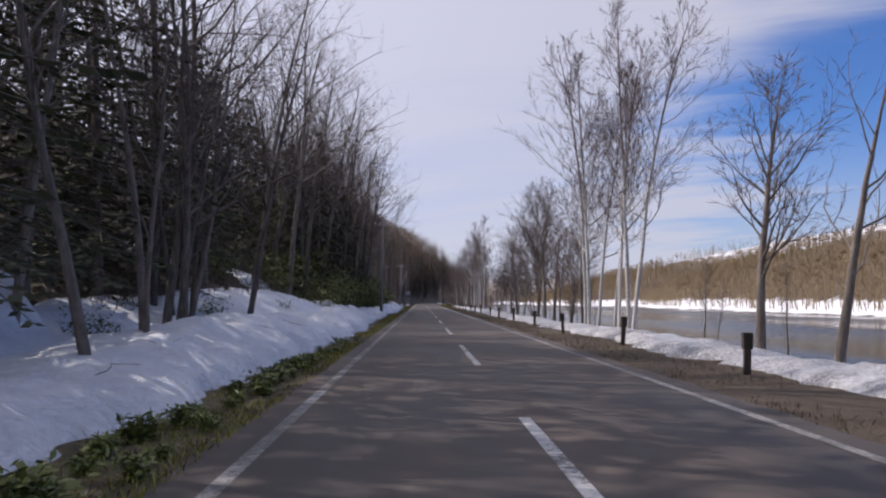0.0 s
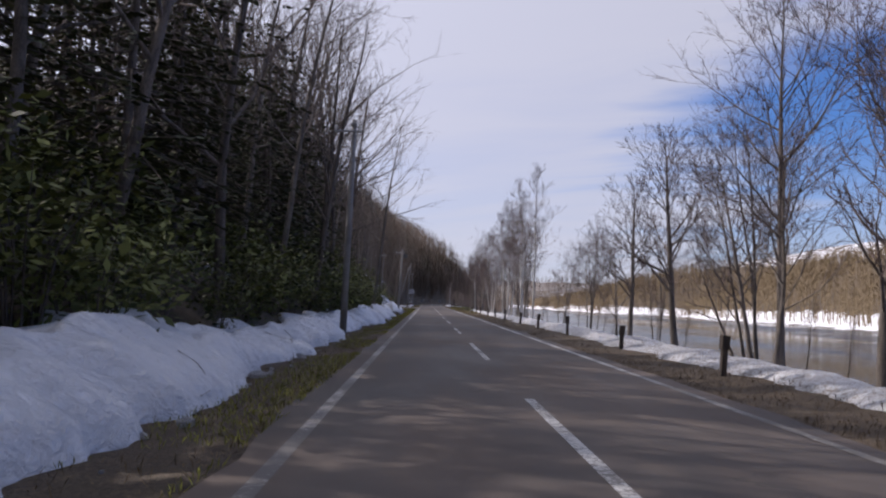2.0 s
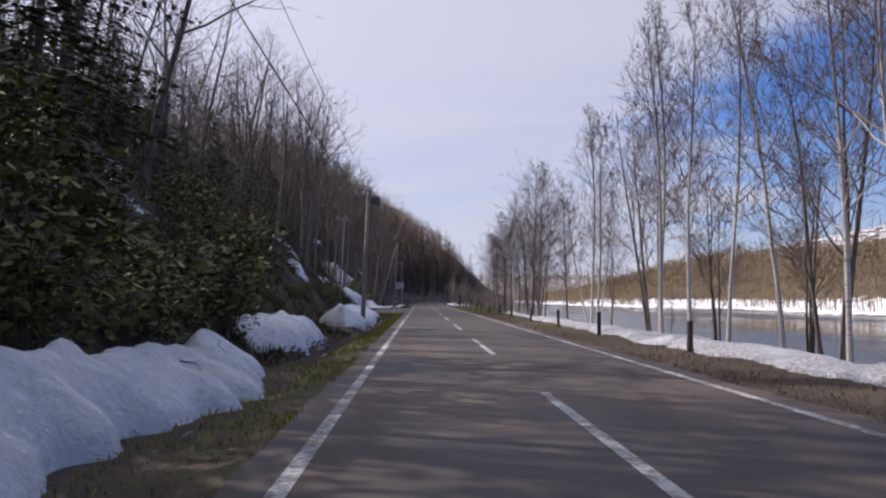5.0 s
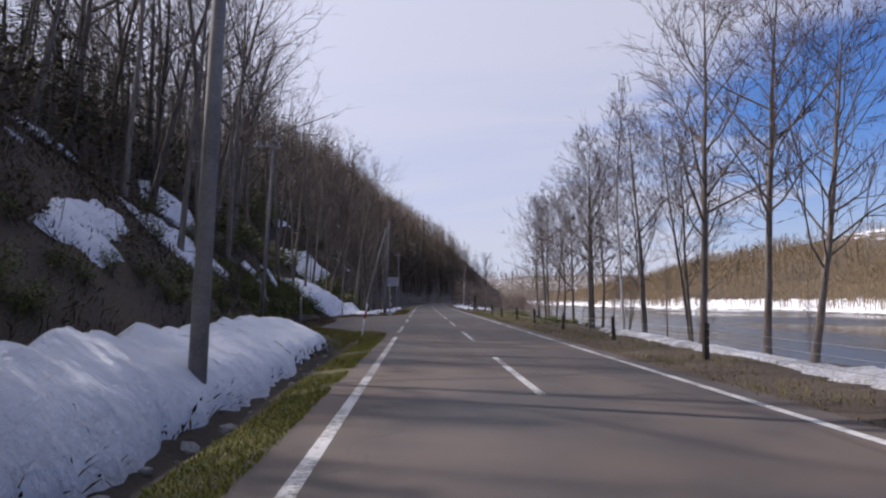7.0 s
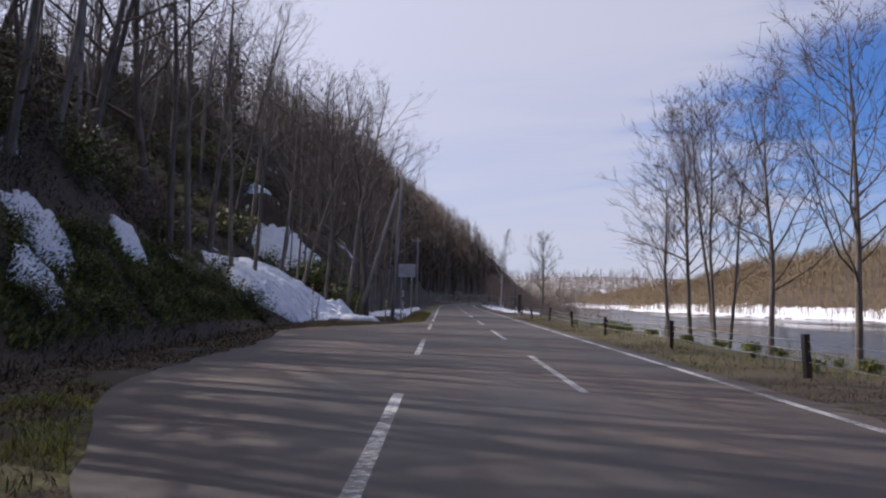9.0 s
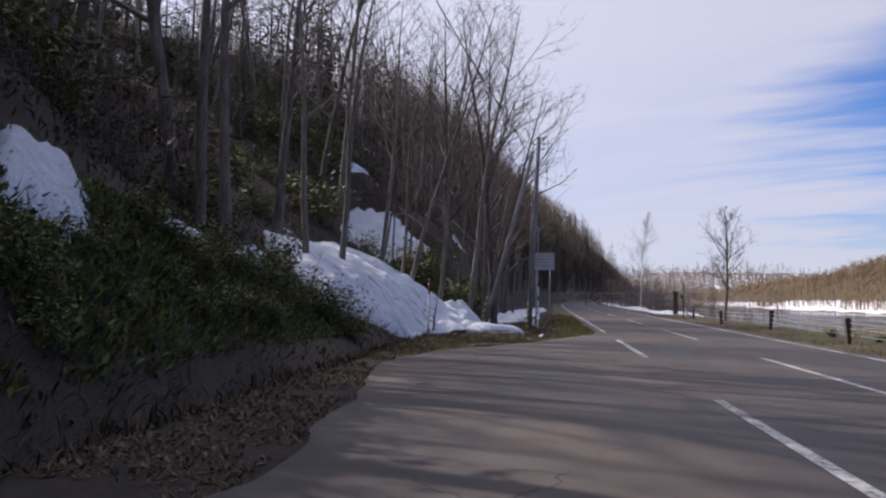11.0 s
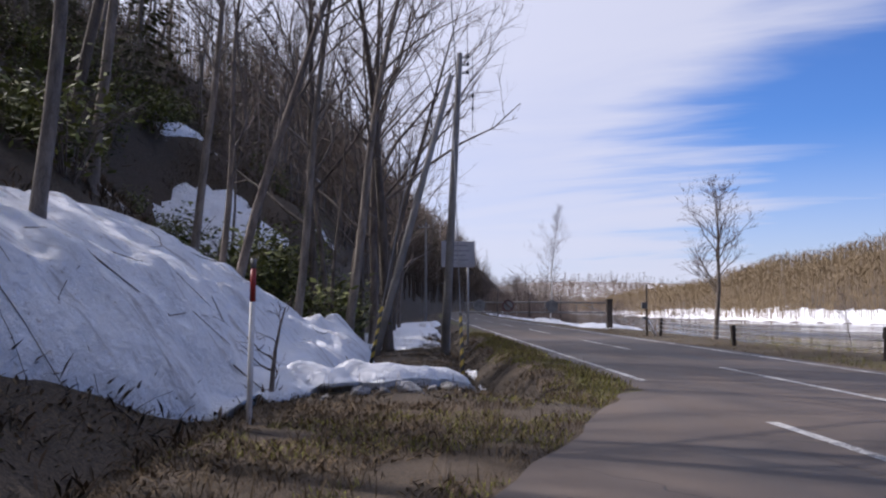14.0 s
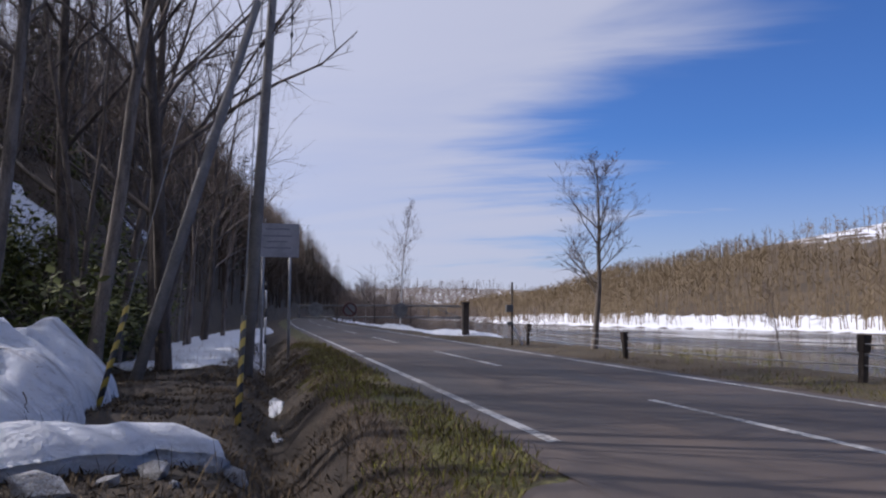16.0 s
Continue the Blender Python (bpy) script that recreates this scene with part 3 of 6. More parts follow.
def snow_bank(label, y0, y1, inner, outer, depth, seed, ragged=0.45, lumps=0.12, dy=0.22, nx=18, lean=0.35, group="roadside snow banks", start=None, heading=0.0, fade=1.6, mat=SNOW, undercut=0.0):
    """Old snow between two edges that run along the road: inner and outer give the offsets at y, depth the height at y. lean: where the top lies (0 at the inner edge)."""
    ys = np.arange(y0, y1, dy)
    v, f = [], []
    cols = np.linspace(0, 1, nx)
    for y in ys:
        a = inner(y) + ragged * (vnoise(y, seed, 2.6, seed) + 0.7 * vnoise(y, seed, 0.8, seed + 1) + 0.45 * vnoise(y, seed, 0.33, seed + 9))
        b = outer(y) + ragged * 1.3 * (vnoise(y, seed + 5, 3.1, seed + 2) + 0.6 * vnoise(y, seed, 0.9, seed + 3) + 0.4 * vnoise(y, seed, 0.36, seed + 10))
        end = float(step(0, fade, y - y0) * step(0, fade, y1 - y)) ** 0.5
        mid = a + (b - a) * lean
        a, b = mid + (a - mid) * end, mid + (b - mid) * end
        d = depth(y) * (1 + 0.3 * vnoise(y, 2, 3.5, seed + 4) + 0.15 * vnoise(y, 2, 1.1, seed + 6)) * end
        xs, along = a + (b - a) * cols, np.full(nx, y)
        if start:
            xs, along = start[0] + xs * math.cos(heading) + y * math.sin(heading), start[1] - xs * math.sin(heading) + y * math.cos(heading)
        else:
            xs = xs + float(centre(y))
        rise = np.where(cols < lean, cols / lean, (1 - cols) / (1 - lean))
        prof = np.clip(rise, 0, 1) ** 0.55
        z = ground(xs, along) + d * prof + lumps * end * prof * (vnoise(xs, along, 0.9, seed + 7) + 0.8 * vnoise(xs, along, 0.4, seed + 8)) - 0.03
        if undercut:
            # the outer edge hangs over a melted hollow
            z[-1] += undercut * end * float(step(-0.35, 0.25, vnoise(y, 3, 0.9, seed + 11)))
            back = nx - 4
            xs, along, z = np.append(xs, xs[back]), np.append(along, along[back]), np.append(z, float(ground(xs[back:back + 1], along[back:back + 1])[0]) - 0.05)
        v += list(zip(xs, along, z))
    nx += 1 if undercut else 0
    for i in range(len(ys) - 1):
        f += [(i * nx + j, i * nx + nx + j, i * nx + nx + j + 1, i * nx + j + 1) for j in range(nx - 1)]
    bank = tagged(mesh_object("snow_bank", v, f, mat), label, "snow", group)
    # lumps that have broken off the edge
    r = random.Random(seed)
    for _ in range(int((y1 - y0) * 0.7) if not start and mat is SNOW else 0):
        y, size = r.uniform(y0 + 1, y1 - 1), 0.03 + 0.13 * r.random() ** 2
        x = inner(y) + r.uniform(-0.15, 0.4) + float(centre(y))
        clod = new("clod", CLODS[r.randrange(len(CLODS))])
        clod.parent = bank
        clod.matrix_basis = pose(x, y, gz(x, y) + size * 0.3, r.uniform(0, 40), r.uniform(0, 40), r.uniform(0, 360)) @ Matrix.Diagonal((size * r.uniform(0.8, 1.5), size, size * 0.75, 1))
    return bank


def snow_patch(label, cx, cy, rx, ry, depth, seed, turn=0.0, ragged=0.28, group="snow patches on the slope"):
    """A ragged patch of snow draped on the slope."""
    n_r, n_a = 14, 54
    v, f = [], []
    for i in range(n_r + 1):
        q = i / n_r
        for k in range(n_a):
            a = 2 * math.pi * k / n_a
            edge = 1 + ragged * (float(vnoise(math.cos(a) * 2 + seed, math.sin(a) * 2, 1.0, seed)) + 0.6 * float(vnoise(math.cos(a) * 6 + seed, math.sin(a) * 6, 1.0, seed + 1)))
            px, py = rx * q * edge * math.cos(a), ry * q * edge * math.sin(a)
            v.append((cx + px * math.cos(turn) - py * math.sin(turn), cy + px * math.sin(turn) + py * math.cos(turn), 1 - q))
    P = np.array(v)
    z = ground(P[:, 0], P[:, 1]) + depth * (1 - (1 - P[:, 2]) ** 4) + 0.10 * step(0, 0.25, P[:, 2]) * (vnoise(P[:, 0], P[:, 1], 0.8, seed + 2) + 0.6 * vnoise(P[:, 0], P[:, 1], 0.35, seed + 3)) - 0.05
    P[:, 2] = z
    for i in range(n_r):
        f += [(i * n_a + k, (i + 1) * n_a + k, (i + 1) * n_a + (k + 1) % n_a, i * n_a + (k + 1) % n_a) for k in range(n_a)]
    return tagged(mesh_object("snow_patch", P.tolist(), f, SNOW), label, "snow", group)


def line(*pairs):
    return lambda y: float(np.interp(y, [p[0] for p in pairs], [p[1] for p in pairs]))


snow_bank("broad soft snow field under trees beside the road", -12, 51, line((0, -5.6), (20, -4.6), (40, -4.3), (51, -4.2)), line((0, -14), (28, -13), (40, -11.5), (51, -10)), line((-12, 0.6), (12, 0.8), (22, 1.0), (40, 1.1), (51, 1.0)), 41, 0.35, 0.10, 0.25, 30, 0.22)
snow_bank("ploughed snow bank below dark evergreen shrubs", 49.5, 82, line((38, -4.3), (56, -4.5), (64, -4.8), (82, -5.0)), line((38, -8), (60, -7.4), (82, -7.0)), line((38, 1.1), (55, 1.2), (68, 0.85), (74, 0.9), (82, 0.7)), 43, 0.36, 0.14, 0.16, 26, 0.55)
snow_bank("ragged snow bank strewn with twigs at the slope's foot", 83, 126, line((83, -5.1), (92, -4.9), (98, -4.5), (126, -4.5)), line((83, -7.4), (98, -6.8), (126, -6.6)), line((83, 0.75), (92, 0.85), (98, 1.1), (112, 0.9), (126, 0.6)), 47, 0.42, 0.14, 0.16, 26, 0.55)
snow_bank("grey lump of old snow on the dark cutting", 131.5, 141.0, line((131, -4.9), (141, -5.3)), line((131, -7.6), (141, -6.8)), line((131, 1.0), (137, 1.1), (141, 0.5)), 53, 0.3, 0.12, 0.2, 20, 0.5)
snow_bank("large clean snow pile round the foot of a utility pole", 152.8, 177.4, line((152, -5.15), (156, -4.95), (165, -4.95), (177, -5.2)), line((152, -6.0), (156, -7.2), (160, -8.3), (165, -8.6), (174, -8.6), (177, -7.4)), line((152, 0.95), (156, 1.15), (161, 1.05), (166, 1.15), (173, 1.1), (177, 0.8)), 59, 0.13, 0.10, 0.15, 32, 0.62)
snow_bank("low strip of dirty snow along the river bank", -14, 118, line((-14, 5.0), (118, 5.0)), line((-14, 8.2), (60, 7.4), (118, 7.8)), line((-14, 0.30), (118, 0.24)), 61, 0.34, 0.07, 0.25, 12, 0.3, mat=DIRTY_SNOW)
snow_bank("low strip of dirty snow along the river bank", 119, 184, line((119, 5.0), (150, 5.1), (176, 5.8), (184, 6.3)), line((119, 7.6), (184, 7.3)), line((119, 0.26), (184, 0.14)), 67, 0.32, 0.07, 0.25, 12, 0.3, mat=DIRTY_SNOW)
snow_bank("big streaked snow slope sliding down to the lay-by", 217.2, 236.0, line((217.2, -11.5), (219, -11.0), (221.3, -9.8), (225, -9.0), (230, -8.1), (236, -8.4)), line((216.4, -13.4), (221, -15.2), (226, -14.4), (232, -12.2), (236, -11.2)), line((216.4, 0.8), (220, 0.85), (225, 1.0), (228, 1.25), (231, 1.35), (234, 1.15), (236, 0.9)), 71, 0.18, 0.17, 0.13, 48, 0.3, fade=2.6, mat=STREAKED_SNOW)
tongue = snow_bank("low tongue of snow with an overhanging melted edge", 0.0, 7.9, line((0, -2.4), (3.5, -2.4), (5.5, -1.7), (7.9, -0.7)), line((0, 1.5), (2, 1.5), (4, 0.55), (6, 0.4), (7.9, 0.25)), line((0, 0.45), (4, 0.42), (7.9, 0.36)), 73, 0.36, 0.12, 0.1, 32, 0.72, start=(-12.3, 221.6), heading=radians(55), fade=0.3, undercut=0.2)
r = random.Random(74)
for x, y, size in ((-7.9, 223.4, 0.16), (-7.5, 223.6, 0.10), (-7.1, 223.9, 0.20), (-6.7, 224.2, 0.09), (-6.4, 224.6, 0.15), (-6.0, 225.1, 0.11), (-5.8, 225.6, 0.13), (-8.4, 222.7, 0.08), (-6.9, 223.5, 0.06), (-6.2, 224.2, 0.06)):
    clod = new("clod", CLODS[r.randrange(len(CLODS))])
    clod.parent = tongue
    clod.matrix_basis = pose(x, y, gz(x, y) + size * 0.3, r.uniform(0, 40), r.uniform(0, 40), r.uniform(0, 360)) @ Matrix.Diagonal((size * 1.3, size, size * 0.7, 1))
snow_bank("thin snow sheet among trees past the lay-by", 239, 262, line((239, -6.7), (262, -5.6)), line((239, -9.6), (262, -9.8)), line((239, 0.2), (262, 0.25)), 79, 0.4, 0.06, 0.35, 16, 0.4)
PATCHES = ((-18.0, 252.7, 3.3, 3.6, 0.45, 0.1), (-21.5, 260, 0.7, 3.0, 0.3, -0.3), (-12.6, 181, 1.6, 6.0, 0.35, 0.1), (-15.6, 192, 1.5, 4.0, 0.35, 0.3), (-12.3, 197.6, 0.8, 1.6, 0.35, 0.1), (-12.4, 203.7, 0.7, 1.2, 0.4, 0.3), (-12.55, 209.0, 0.28, 1.6, 0.3, 0.12), (-13.6, 215.5, 0.5, 2.2, 0.4, 0.2), (-11.2, 195.6, 0.5, 1.2, 0.3, 0.1), (-12.1, 187, 0.6, 2.6, 0.35, -0.1), (-10.4, 167.6, 0.45, 1.8, 0.3, -0.1), (-17.6, 181, 0.8, 3.0, 0.35, 0.2),
        (-18.5, 172, 1.1, 5.0, 0.3, 0.35), (-9.9, 80.5, 0.8, 1.5, 0.35, 0.2), (-10.9, 50.5, 1.5, 3.0, 0.5, 0.1), (-5.32, 229.5, 0.15, 0.9, 0.12, 0.03), (-5.3, 234.5, 0.17, 1.6, 0.14, 0.0), (-12.3, 21, 2.2, 3.6, 1.7, 0.2), (-11.2, 170, 0.7, 3.0, 0.3, 0.1),
        (7.2, 268, 2.2, 6.0, 0.22, 0.0), (-5.8, 276, 0.9, 5.0, 0.3, 0.0), (5.3, 284, 0.9, 7.0, 0.3, 0.0), (-13.6, 217.5, 0.6, 1.2, 0.3, 0.4), (-7.8, 183.4, 0.5, 1.0, 0.16, 0.2))
for i, (cx, cy, rx, ry, d, a) in enumerate(PATCHES):
    snow_patch("melting patch of old snow with fallen twigs", cx, cy, rx, ry, d, 100 + i, a)
CLEARINGS = [p[:4] for p in PATCHES] + [(-11.5, 225.5, 2.4, 8.6)]


def off_snow(spots, room):
    """Leaves out the spots on lying snow."""
    return [q for q in spots if all(((q[0] - sx) / (rx + room)) ** 2 + ((q[1] - sy) / (ry + room)) ** 2 > 1 for sx, sy, rx, ry in CLEARINGS)]


def lets_sun_in(q):
    """A gap in the woods through which the sun reaches the snow slope."""
    return -36 < q[0] < -15 and abs(q[1] - 226 + 0.53 * (q[0] + 12)) < 5.5


def low_in_gap(spots):
    """Undergrowth stays low where the sun comes in."""
    return [(q[0], q[1], min(q[2], 0.9), q[3]) if lets_sun_in(q) else q for q in spots]


# ---- trees ----
def bare_tree(name, seed, height, label, category, bark, twig, spread=0.5, up=0.55, limbs=18, kids=5, twigs=4, stems=1, lean=0.0, first=0.25, thick=1.0, tips=3, curve=0.25, stout=1.0):
    """A leafless tree: a tapered trunk with limbs, branches and fine twigs. Stands at the origin."""
    rng = random.Random(seed)
    tv, tf, bv, bf, lv, lf = [], [], [], [], [], []

    def grow(p, way, length, r, k, wander, lift):
        pts, w = [p], np.array(way, float)
        for i in range(k):
            w = w + np.array([rng.gauss(0, wander), rng.gauss(0, wander), rng.gauss(0, wander * 0.6) + lift])
            w /= np.linalg.norm(w)
            pts.append(pts[-1] + w * length / k)
        return pts

    def along(pts, t):
        q = t * (len(pts) - 1)
        i = min(int(q), len(pts) - 2)
        return pts[i] + (pts[i + 1] - pts[i]) * (q - i), pts[i + 1] - pts[i]

    def side_way(way, angle):
        way = way / np.linalg.norm(way)
        r = np.array([rng.gauss(0, 1), rng.gauss(0, 1), rng.gauss(0, 0.5)])
        r -= way * np.dot(r, way)
        r /= np.linalg.norm(r)
        return way * math.cos(angle) + r * math.sin(angle)

    for s in range(stems):
        h = height * (1 if s == 0 else rng.uniform(0.7, 0.97))
        tilt = lean if stems == 1 else rng.uniform(0.05, 0.16)
        a = rng.uniform(0, 6.28) if stems > 1 else 0.0
        r0 = (0.011 * h + 0.035) * thick * (1 if stems == 1 else 0.75)
        start = np.array([0.28 * math.cos(a), 0.28 * math.sin(a), -0.35]) if stems > 1 else np.array([0, 0, -0.35])
        trunk = grow(start, (math.sin(tilt) * math.cos(a), math.sin(tilt) * math.sin(a), math.cos(tilt)), h + 0.3, r0, 11, 0.02 + 0.035 * curve, 0.035)
        radii = [r0 * (1.25 if i == 0 else 1) * (1 - i / 11) ** 0.85 + 0.008 for i in range(12)]
        tube(tv, tf, trunk, radii, 8)
        for j in range(limbs):
            t = first + (0.97 - first) * ((j + rng.random() * 0.8) / limbs)
            p, way = along(trunk, t)
            q = (t - first) / (1 - first)
            length = h * spread * (0.35 + 0.65 * math.sin(math.pi * min(1, 0.25 + 0.75 * q))) * rng.uniform(0.65, 1.15) * (1 - 0.45 * q)
            r1 = max(0.010 * stout, radii[min(10, int(t * 11))] * rng.uniform(0.33, 0.55))
            limb = grow(p, side_way(way, rng.uniform(0.55, 1.1) * (1.15 - 0.45 * q)), length, r1, 5, 0.11 + curve * 0.2, up * 0.22)
            lr = [r1 * (1 - 0.82 * i / 5) for i in range(6)]
            tube(lv, lf, limb, lr, 4)
            for c in range(kids):
                t2 = 0.25 + 0.75 * (c + rng.random()) / kids
                p2, w2 = along(limb, min(t2, 0.99))
                l2 = length * rng.uniform(0.28, 0.55) * (1.2 - 0.5 * t2)
                r2 = max(0.006 * stout, lr[min(4, int(t2 * 5))] * 0.55)
                br = grow(p2, side_way(w2, rng.uniform(0.45, 0.9)), l2, r2, 3, 0.16 + curve * 0.2, up * 0.2)
                tube(bv, bf, br, [r2 * (1 - 0.7 * i / 3) for i in range(4)], 3)
                for _ in range(twigs):
                    p3, w3 = along(br, rng.uniform(0.2, 0.99))
                    l3 = l2 * rng.uniform(0.35, 0.7) + 0.12
                    r3 = max(0.0045 * stout, r2 * 0.5)
                    tw = grow(p3, side_way(w3, rng.uniform(0.35, 0.8)), l3, r3, 2, 0.18, up * 0.2)
                    o1 = side_way(w3, 1.5) * r3 * 1.3
                    o2 = np.cross(w3 / np.linalg.norm(w3), o1)
                    n = len(bv)
                    bv += [p3 + o1, p3 - o1 * 0.5 + o2, p3 - o1 * 0.5 - o2, tw[1], tw[2]]
                    bf += [(n, n + 1, n + 3), (n + 1, n + 2, n + 3), (n + 2, n, n + 3), (n, n + 1, n + 4)]
                    for _ in range(tips):
                        p4, w4 = along(tw, rng.uniform(0.15, 0.99))
                        d4 = side_way(w4, rng.uniform(0.3, 0.75)) * (l3 * rng.uniform(0.35, 0.6) + 0.05)
                        o = side_way(w4, 1.5) * 0.007 * stout
                        n = len(bv)
                        bv += [p4 - o, p4 + o, p4 + d4]
                        bf.append((n, n + 1, n + 2))
    ob = thing(name, Matrix(), label, category)
    mesh_object("trunk", tv, tf, bark, ob, "" if bark is not BIRCH else "white papery bark with dark bands")
    tagged(mesh_object("limb_framework", lv, lf, bark, ob), kind="stuff")
    tagged(mesh_object("crown", bv, bf, twig, ob, "fine leafless branches and twigs"), kind="stuff")
    return ob


def stand(x, y, turn, scale, lean_x=0.0, lean_y=0.0, sink=0.0):
    return pose(x, y, gz(x, y) - sink, lean_x, lean_y, 0) @ pose(0, 0, 0, 0, 0, turn) @ Matrix.Diagonal((scale, scale, scale, 1))


def planted(kinds, spots, rng, lean=(-3, 3)):
    """Puts copies at the spots (x, y, height or None, kind or None, reach of the top sideways), the first of each kind itself."""
    used = set()
    for x, y, h, which, *over in spots:
        k = which if which is not None else rng.randrange(len(kinds))
        ob, base = kinds[k]
        sc = (h or base * rng.uniform(0.85, 1.2)) / base
        side = math.degrees(math.atan2(over[0], h)) if over else rng.uniform(*lean)
        m = stand(x, y, rng.uniform(0, 360), sc, rng.uniform(-1.5, 1.5), side)
        if k in used:
            copy_thing(ob, m)
        else:
            used.add(k)
            ob.matrix_basis = m


def spare(kinds):
    """The kinds that found no spot are taken away."""
    for ob, _ in kinds:
        if ob.matrix_basis == Matrix():
            for o in (*ob.children_recursive, ob):
                bpy.data.objects.remove(o)


rng = random.Random(7)
BIRCH_LABEL = "slender leafless white birch on the river bank"
ALDER_LABEL = "leafless grey riverside tree with spreading branches"
river_trees = [
    (bare_tree("birch_tree", 11, 14, BIRCH_LABEL, "tree", BIRCH, TWIG, 0.25, 0.75, 28, 5, 4, 1, 0.01, 0.28, 0.47, 3, 0.10, 1.3), 14),
    (bare_tree("birch_tree", 12, 14, BIRCH_LABEL, "tree", BIRCH, TWIG, 0.28, 0.75, 26, 5, 4, 1, 0.015, 0.32, 0.45, 3, 0.12, 1.3), 14),
    (bare_tree("riverside_tree", 21, 13, ALDER_LABEL, "tree", BARK, TWIG, 0.40, 0.35, 30, 6, 4, 1, 0.01, 0.28, 0.75, 3, 0.24, 1.5), 12),
    (bare_tree("riverside_tree", 22, 12, ALDER_LABEL, "tree", BARK, TWIG, 0.54, 0.45, 24, 6, 4, 1, 0.02, 0.24, 0.82, 3, 0.26, 1.5), 11),
    (bare_tree("riverside_tree", 23, 12, "leafless riverside tree with several stems", "tree", BARK, TWIG, 0.44, 0.5, 13, 6, 4, 3, 0.0, 0.26, 0.75, 3, 0.32, 1.5), 11),
    (bare_tree("sapling", 24, 8, "thin leafless sapling with few branches", "tree", BARK, TWIG, 0.27, 0.75, 18, 4, 3, 1, 0.02, 0.33, 0.75, 3, 0.25, 1.3), 7.4),
    (bare_tree("riverside_tree", 27, 7, "small leafless tree with a wide open crown by the river", "tree", BARK, TWIG, 0.42, 0.5, 22, 5, 4, 1, 0.02, 0.28, 1.1, 3, 0.32, 1.2), 6.6),
    (bare_tree("dead_tree", 25, 7, "sparse crooked tree with broken limbs", "tree", BARK, TWIG, 0.52, 0.7, 9, 3, 2, 1, 0.03, 0.32, 1.1, 1, 0.5, 1.2), 7),
]
B1, B2, A1, A2, A3, SP, A5, DD = range(8)
